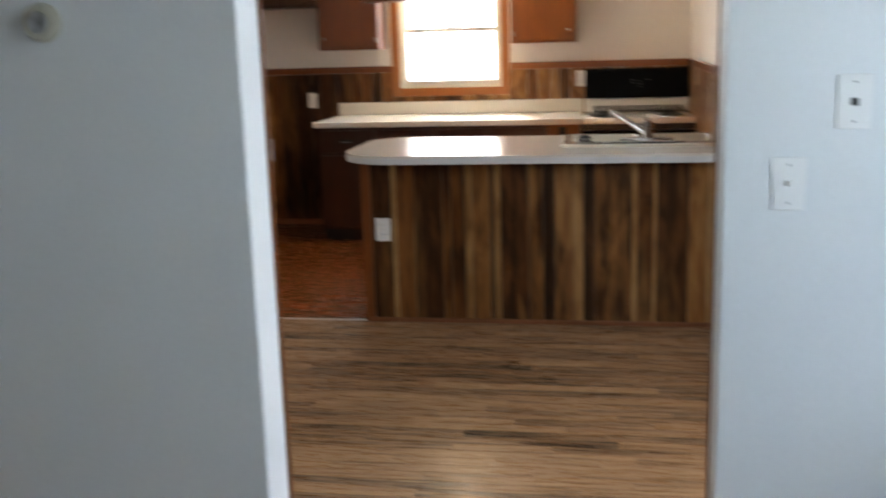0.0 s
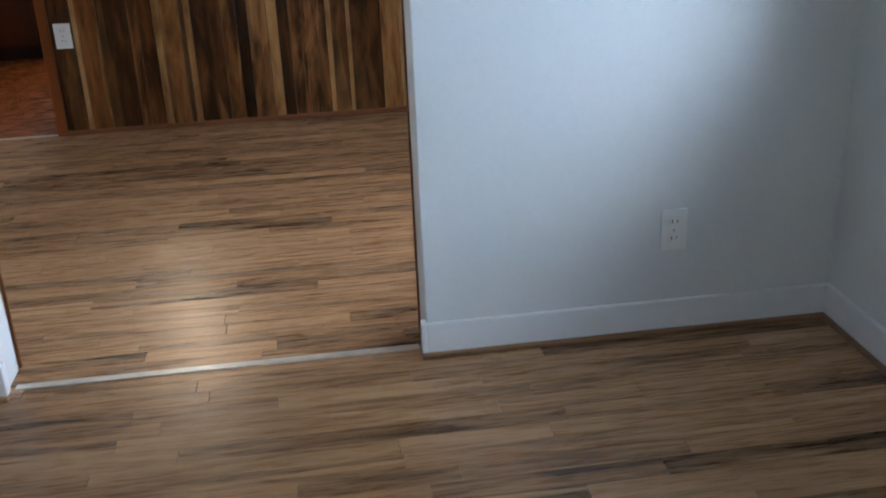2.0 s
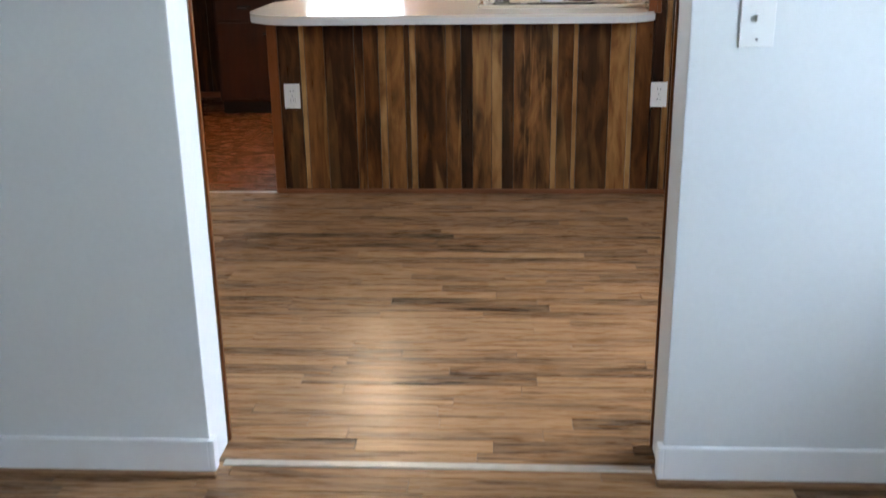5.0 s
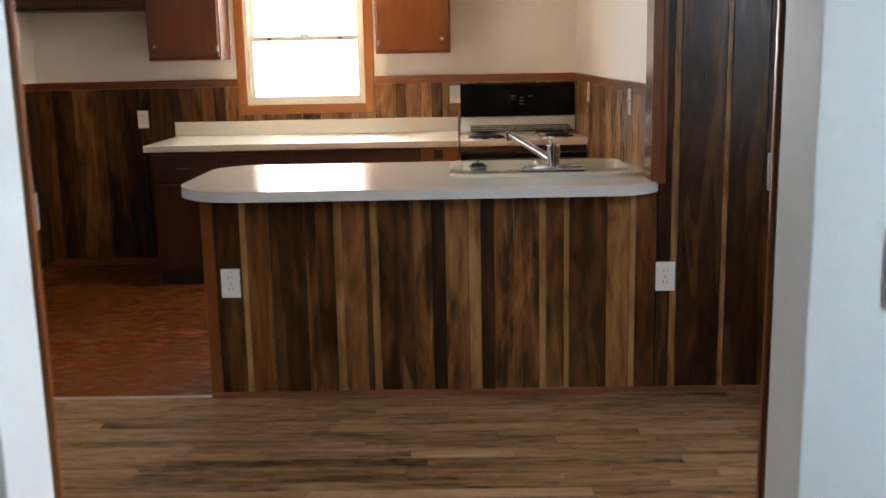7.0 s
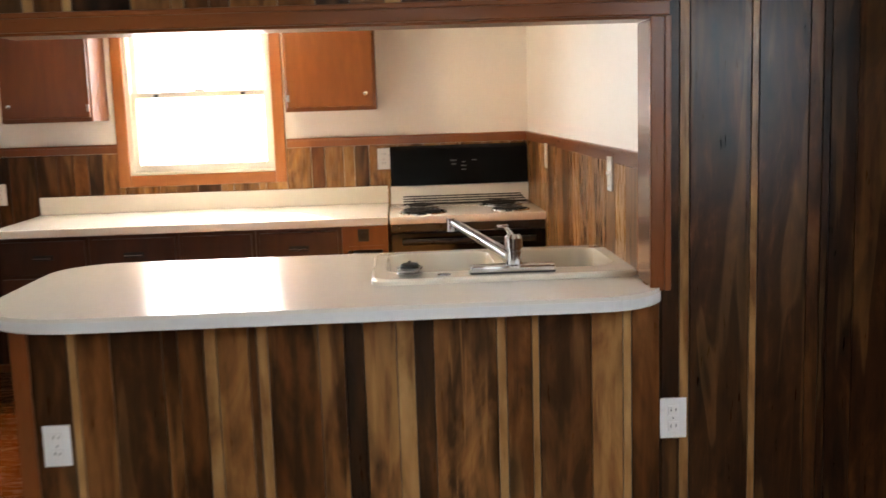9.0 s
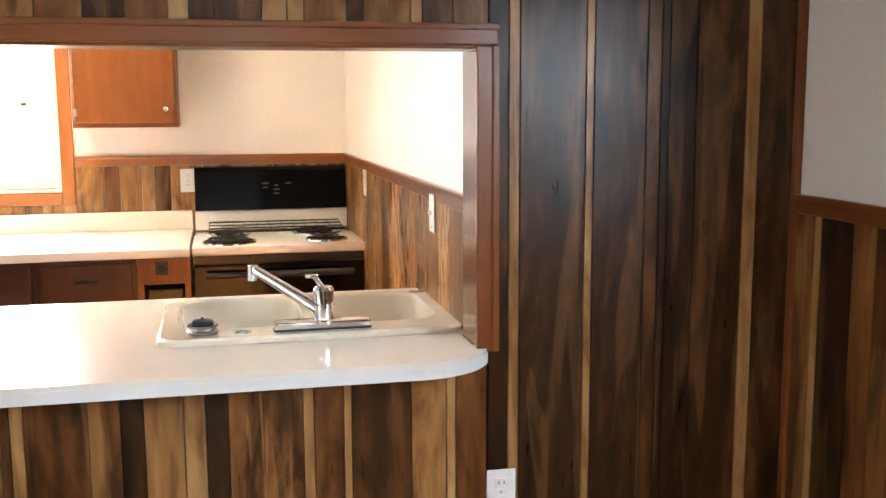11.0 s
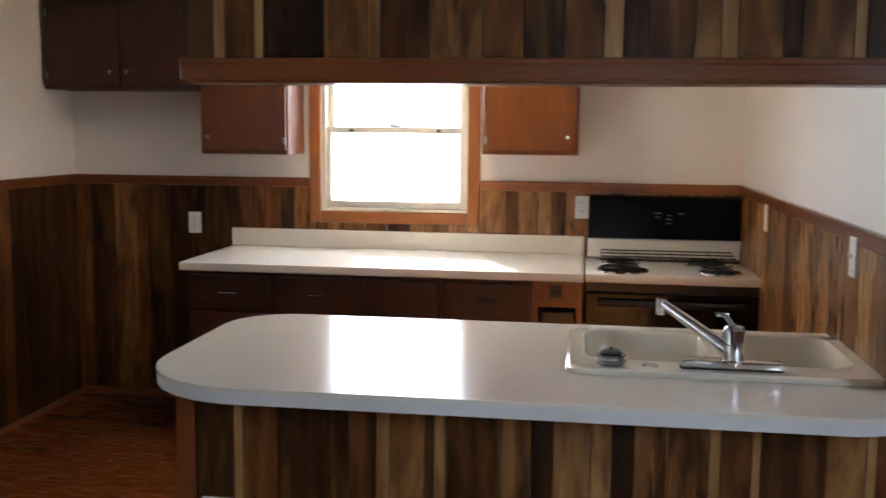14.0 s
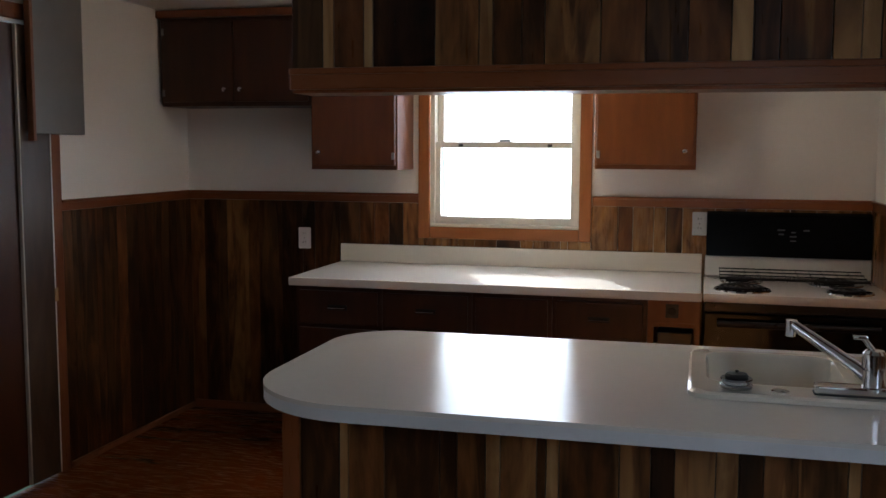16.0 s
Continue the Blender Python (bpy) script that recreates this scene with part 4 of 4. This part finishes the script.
burner(1.210, 2.222, 0.102)
burner(1.655, 2.225, 0.078)
burner(1.215, 2.500, 0.076)
burner(1.630, 2.500, 0.098)
rack = thing("oven_rack", (1.43, 2.52, TOP), "dark wire oven rack lying across the rear burners", "oven rack")
RZ = TOP + 0.0215
for y in (2.400, 2.420, 2.500, 2.590, 2.680):
    part("wire", rod((1.115, y, RZ + (y - 2.4) * 0.055), (1.765, y, RZ + (y - 2.4) * 0.055), 0.0034, seg=8), COIL, rack)
for k in range(12):
    x = 1.117 + k * 0.646 / 11
    part("cross_wire", rod((x, 2.398, RZ - 0.0045), (x, 2.683, RZ + 0.011), 0.0019, seg=8), COIL, rack)

# ---- outlets and switches ----


def wall_plate(name, m, kind, label, w=0.072, h=0.117):
    """A cover plate; m puts its centre on the wall, local -y out of the wall."""
    cat = {"outlet": "outlet", "switch": "light switch", "jack": "phone jack"}[kind]
    ob = thing(name, m.translation, label, cat, "wall plates")
    part("plate", turned(box(-w / 2, -0.006, -h / 2, w / 2, -0.0003, h / 2, 0.0025), m), PLATE, ob, smooth=False)
    if kind == "outlet":
        for z in (0.024, -0.024):
            f = part("receptacle", turned(box(-0.016, -0.0085, z - 0.014, 0.016, -0.0062, z + 0.014, 0.002), m), PLATE, ob)
            for x, hh in ((-0.007, 0.005), (0.007, 0.004)):
                part("slot", turned(box(x - 0.0012, -0.0090, z - hh + 0.002, x + 0.0012, -0.0086, z + hh + 0.002), m), SLOT, f, "dark slot")
    elif kind == "switch":
        part("toggle", turned(box(-0.005, -0.017, -0.004, 0.005, -0.0062, 0.010, 0.002), m), PLATE, ob)
    else:
        part("socket", turned(box(-0.008, -0.0075, -0.008, 0.008, -0.0062, 0.008, 0.001), m), SLOT, ob, "dark phone socket")
    for z in ((0.0,) if kind == "outlet" else (0.042, -0.042)):
        part("screw", turned(lathe([(0.003, 0), (0.002, 0.0012)], (0, 0, 0), 8), m @ pose(0, -0.0061, z, 90)), PRINT, ob)
    return ob


PF = PEN_Y - 0.0125
wall_plate("wall_outlet", pose(0.101, PF, 0.488), "outlet", "white outlet plate on the plank peninsula", 0.078, 0.120)
wall_plate("wall_outlet", pose(1.864, PF, 0.488), "outlet", "white outlet plate on the plank panelling", 0.078, 0.120)
wall_plate("wall_outlet", pose(-1.090, BACK - 0.0125, 0.995), "outlet", "white outlet plate on the wainscot above the refrigerator space")
wall_plate("wall_outlet", pose(1.018, BACK - 0.0125, 1.122), "outlet", "white outlet plate beside the range")
wall_plate("wall_outlet", pose(KR - 0.0125, 2.02, 1.150, 0, 0, -90), "outlet", "white outlet plate on the side wainscot")
wall_plate("light_switch", pose(KR - 0.0125, 0.572, 1.160, 0, 0, -90), "switch", "white switch plate on the side wainscot")
wall_plate("wall_outlet", pose(2.184, LIV, 0.302), "outlet", "white outlet plate painted over on the white wall")
wall_plate("light_switch", pose(1.642, LIV, 1.098), "switch", "white light switch plate on the white wall")
wall_plate("phone_jack", pose(1.770, LIV, 1.274), "jack", "white phone jack plate with a dark socket", 0.072, 0.117)
thermo = thing("thermostat", (-0.086, LIV, 1.497), "round beige thermostat on the white wall", "thermostat")
m = pose(-0.086, LIV, 1.497, 90)
part("ring", turned(lathe([(0.047, 0.0003), (0.047, 0.012), (0.040, 0.024)], (0, 0, 0), 32), m), BEIGE, thermo, smooth=True)
part("dial", turned(lathe([(0.026, 0.0), (0.025, 0.007), (0.02, 0.009)], (0, 0, 0.0245), 28), m), STEEL, thermo, "dull metal dial", True)

for x, z in ((OPEN_R + 0.004, 1.206), (OPEN_L - 0.004, 1.166)):
    solid("strike_plate", box(x - 0.010, LIV_B + 0.0265, z - 0.028, x + 0.010, LIV_B + 0.032, z + 0.028, 0.002), STEEL, "small dull metal latch plate on the brown corner trim", "latch plate")

# ---- kitchen ceiling lamp ----
lamp = thing("ceiling_lamp", (0.22, 1.85, CEIL), "small round flush ceiling lamp, warm light", "ceiling lamp")
part("base", lathe([(0.12, -0.022), (0.125, -0.012), (0.125, -0.0005)], (0.22, 1.85, CEIL)), WHITE, lamp, smooth=True)
part("shade", lathe([(0.02, -0.105), (0.06, -0.098), (0.095, -0.075), (0.11, -0.045), (0.105, -0.0225)], (0.22, 1.85, CEIL)), LAMP_GLASS, lamp, "frosted warm glass bowl", True)

# ---- planks of the panelling ----
rng = random.Random(5)


def planks_y(parent, spans, z0, z1, y_face, depth=0.012):
    """Vertical planks on a wall that faces -y; spans: from, to, tone."""
    for x0, x1, tone in spans:
        part("plank", box(x0 + 0.0012, y_face - depth, z0, x1 - 0.0012, y_face - 0.0003, z1, 0.0012), TONES[tone], parent)


def planks_x(parent, spans, z0, z1, x_face, side, depth=0.012):
    for y0, y1, tone in spans:
        a, c = sorted((x_face + side * 0.0003, x_face + side * depth))
        part("plank", box(a, y0 + 0.0012, z0, c, y1 - 0.0012, z1, 0.0012), TONES[tone], parent)


def random_spans(a, b, pool="ddmmmwwl"):
    spans, x = [], a
    while x < b - 0.03:
        tone = rng.choice(pool)
        w = rng.uniform(0.02, 0.045) if tone == "l" else rng.uniform(0.06, 0.16)
        spans.append((x, min(x + w, b), tone))
        x += w
    spans[-1] = (spans[-1][0], b, spans[-1][2])
    return spans


def spans_of(edges, tones):
    return list(zip(edges, edges[1:], tones))


PEN = spans_of([0.042, 0.148, 0.172, 0.267, 0.411, 0.455, 0.527, 0.563, 0.653, 0.676, 0.707, 0.850, 0.923, 0.977, 1.070, 1.121, 1.175, 1.356, 1.383, 1.456, 1.477, 1.628, 1.719, 1.744, KR],
               "dlmdwmlwdlmwdwldwlmldwlm")
planks_y(peninsula, PEN, 0.001, TOP - 0.042, 0.0)
# mostly dark tones stand in for the weak light at the stub's right end
STUB = spans_of([KR + 0.004, 1.882, 1.911, 2.085, 2.107, 2.250, 2.289, 2.312, 2.389, 2.531, 2.570, DR - 0.001], "dldldddddld")
planks_y(wall_stub, STUB, 0.001, CEIL - 0.001, 0.012, 0.024)
HD = spans_of([HX0, 0.111, 0.140, 0.217, 0.240, 0.395, 0.502, 0.536, 0.604, 0.658, 0.786, 0.887, 0.980, 1.073, 1.119, 1.175, 1.283, 1.342, 1.381, 1.482, 1.520, 1.636, 1.664, 1.740, KR + 0.003],
              "dlmldwlmdwmdmldmwlwdwlmw")
planks_y(header, HD, HEAD + 0.001, CEIL - 0.001, 0.012, 0.024)
# wainscot pools follow the light: shade-dark planks at left, lit tan at right
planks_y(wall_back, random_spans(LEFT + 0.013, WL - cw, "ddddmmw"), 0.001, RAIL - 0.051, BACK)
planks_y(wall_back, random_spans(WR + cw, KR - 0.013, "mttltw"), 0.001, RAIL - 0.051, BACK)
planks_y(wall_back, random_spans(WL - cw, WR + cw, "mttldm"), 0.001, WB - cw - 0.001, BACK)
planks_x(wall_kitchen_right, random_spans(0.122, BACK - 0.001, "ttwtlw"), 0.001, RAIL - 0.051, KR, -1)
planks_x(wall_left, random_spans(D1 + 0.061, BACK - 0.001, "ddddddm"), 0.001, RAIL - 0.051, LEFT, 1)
planks_x(wall_left, random_spans(LIV_B + 0.013, EY0 - 0.065, "ddddddm"), 0.001, RAIL - 0.051, LEFT, 1)
planks_x(wall_left, random_spans(EY0 - 0.065, EY1 + 0.065, "ddddddm"), 0.001, WZ0 - 0.061, LEFT, 1)
planks_x(wall_left, random_spans(EY1 + 0.065, D0 - 0.061, "ddddddm"), 0.001, RAIL - 0.051, LEFT, 1)
planks_x(wall_dining, random_spans(LIV_B + 0.013, WY0 - 0.065, "ddmmwl"), 0.001, RAIL - 0.051, DR, -1)
planks_x(wall_dining, random_spans(WY1 + 0.065, -0.036, "ddmmwl"), 0.001, RAIL - 0.051, DR, -1)
planks_x(wall_dining, random_spans(WY0 - 0.065, WY1 + 0.065, "ddmmwl"), 0.001, WZ0 - 0.061, DR, -1)

# ---- floor strips ----
LENGTHS = (0.36, 0.52, 0.70, 0.92)


def strip_mesh(length, width, mat):
    return mesh_of("floor_strip", box(0, 0, -0.008, length - 0.0012, width - 0.0010, 0.0, 0.0006), mat)


def lay_floor(parent, x0, x1, y0, y1, width, mat, mat_rest, near, blocked=()):
    """Strips in staggered rows: those in the near stretch as pieces, the rest joined."""
    shared = {k: strip_mesh(k, width, mat) for k in LENGTHS}
    rest_v, rest_f, count = [], [], 0
    y = y0
    while y < y1 - 0.01:
        x = x0 - rng.uniform(0.0, 0.8)
        while x < x1 - 0.002:
            k = rng.choice(LENGTHS)
            a, c = max(x, x0), min(x + k, x1)
            w = min(width, y1 - y)
            inside = near[0] < x and x + k < near[1] and near[2] < y and y + width < near[3]
            if c - a > 0.01:
                if inside and count < 290 and w == width:
                    ob = new("floor_strip", shared[k])
                    ob.parent = parent
                    ob.location = (x, y, 0)
                    count += 1
                else:
                    i = len(rest_v)
                    for z in (-0.008, 0.0):
                        rest_v += [(a, y, z), (c - 0.0012, y, z), (c - 0.0012, y + w - 0.001, z), (a, y + w - 0.001, z)]
                    rest_f += [(i + 4, i + 5, i + 6, i + 7), (i, i + 1, i + 5, i + 4), (i + 1, i + 2, i + 6, i + 5), (i + 2, i + 3, i + 7, i + 6), (i + 3, i, i + 4, i + 7)]
            x += k
        y += width
    me = bpy.data.meshes.new("floor_strips")
    me.from_pydata(rest_v, [], rest_f)
    me.materials.append(mat_rest)
    ob = new("floor_strips", me)
    ob.parent = parent
    tagged(ob, kind="stuff")


lay_floor(floor, LX, DR, LY, 0.0, 0.064, FLOOR, FLOOR_S, (-0.9, 2.7, -3.75, -0.7))
lay_floor(floor_kitchen, LEFT, KR, 0.0, BACK, 0.192, FLOOR_K, FLOOR_KS, (-1.75, 0.1, 0.0, 2.6))
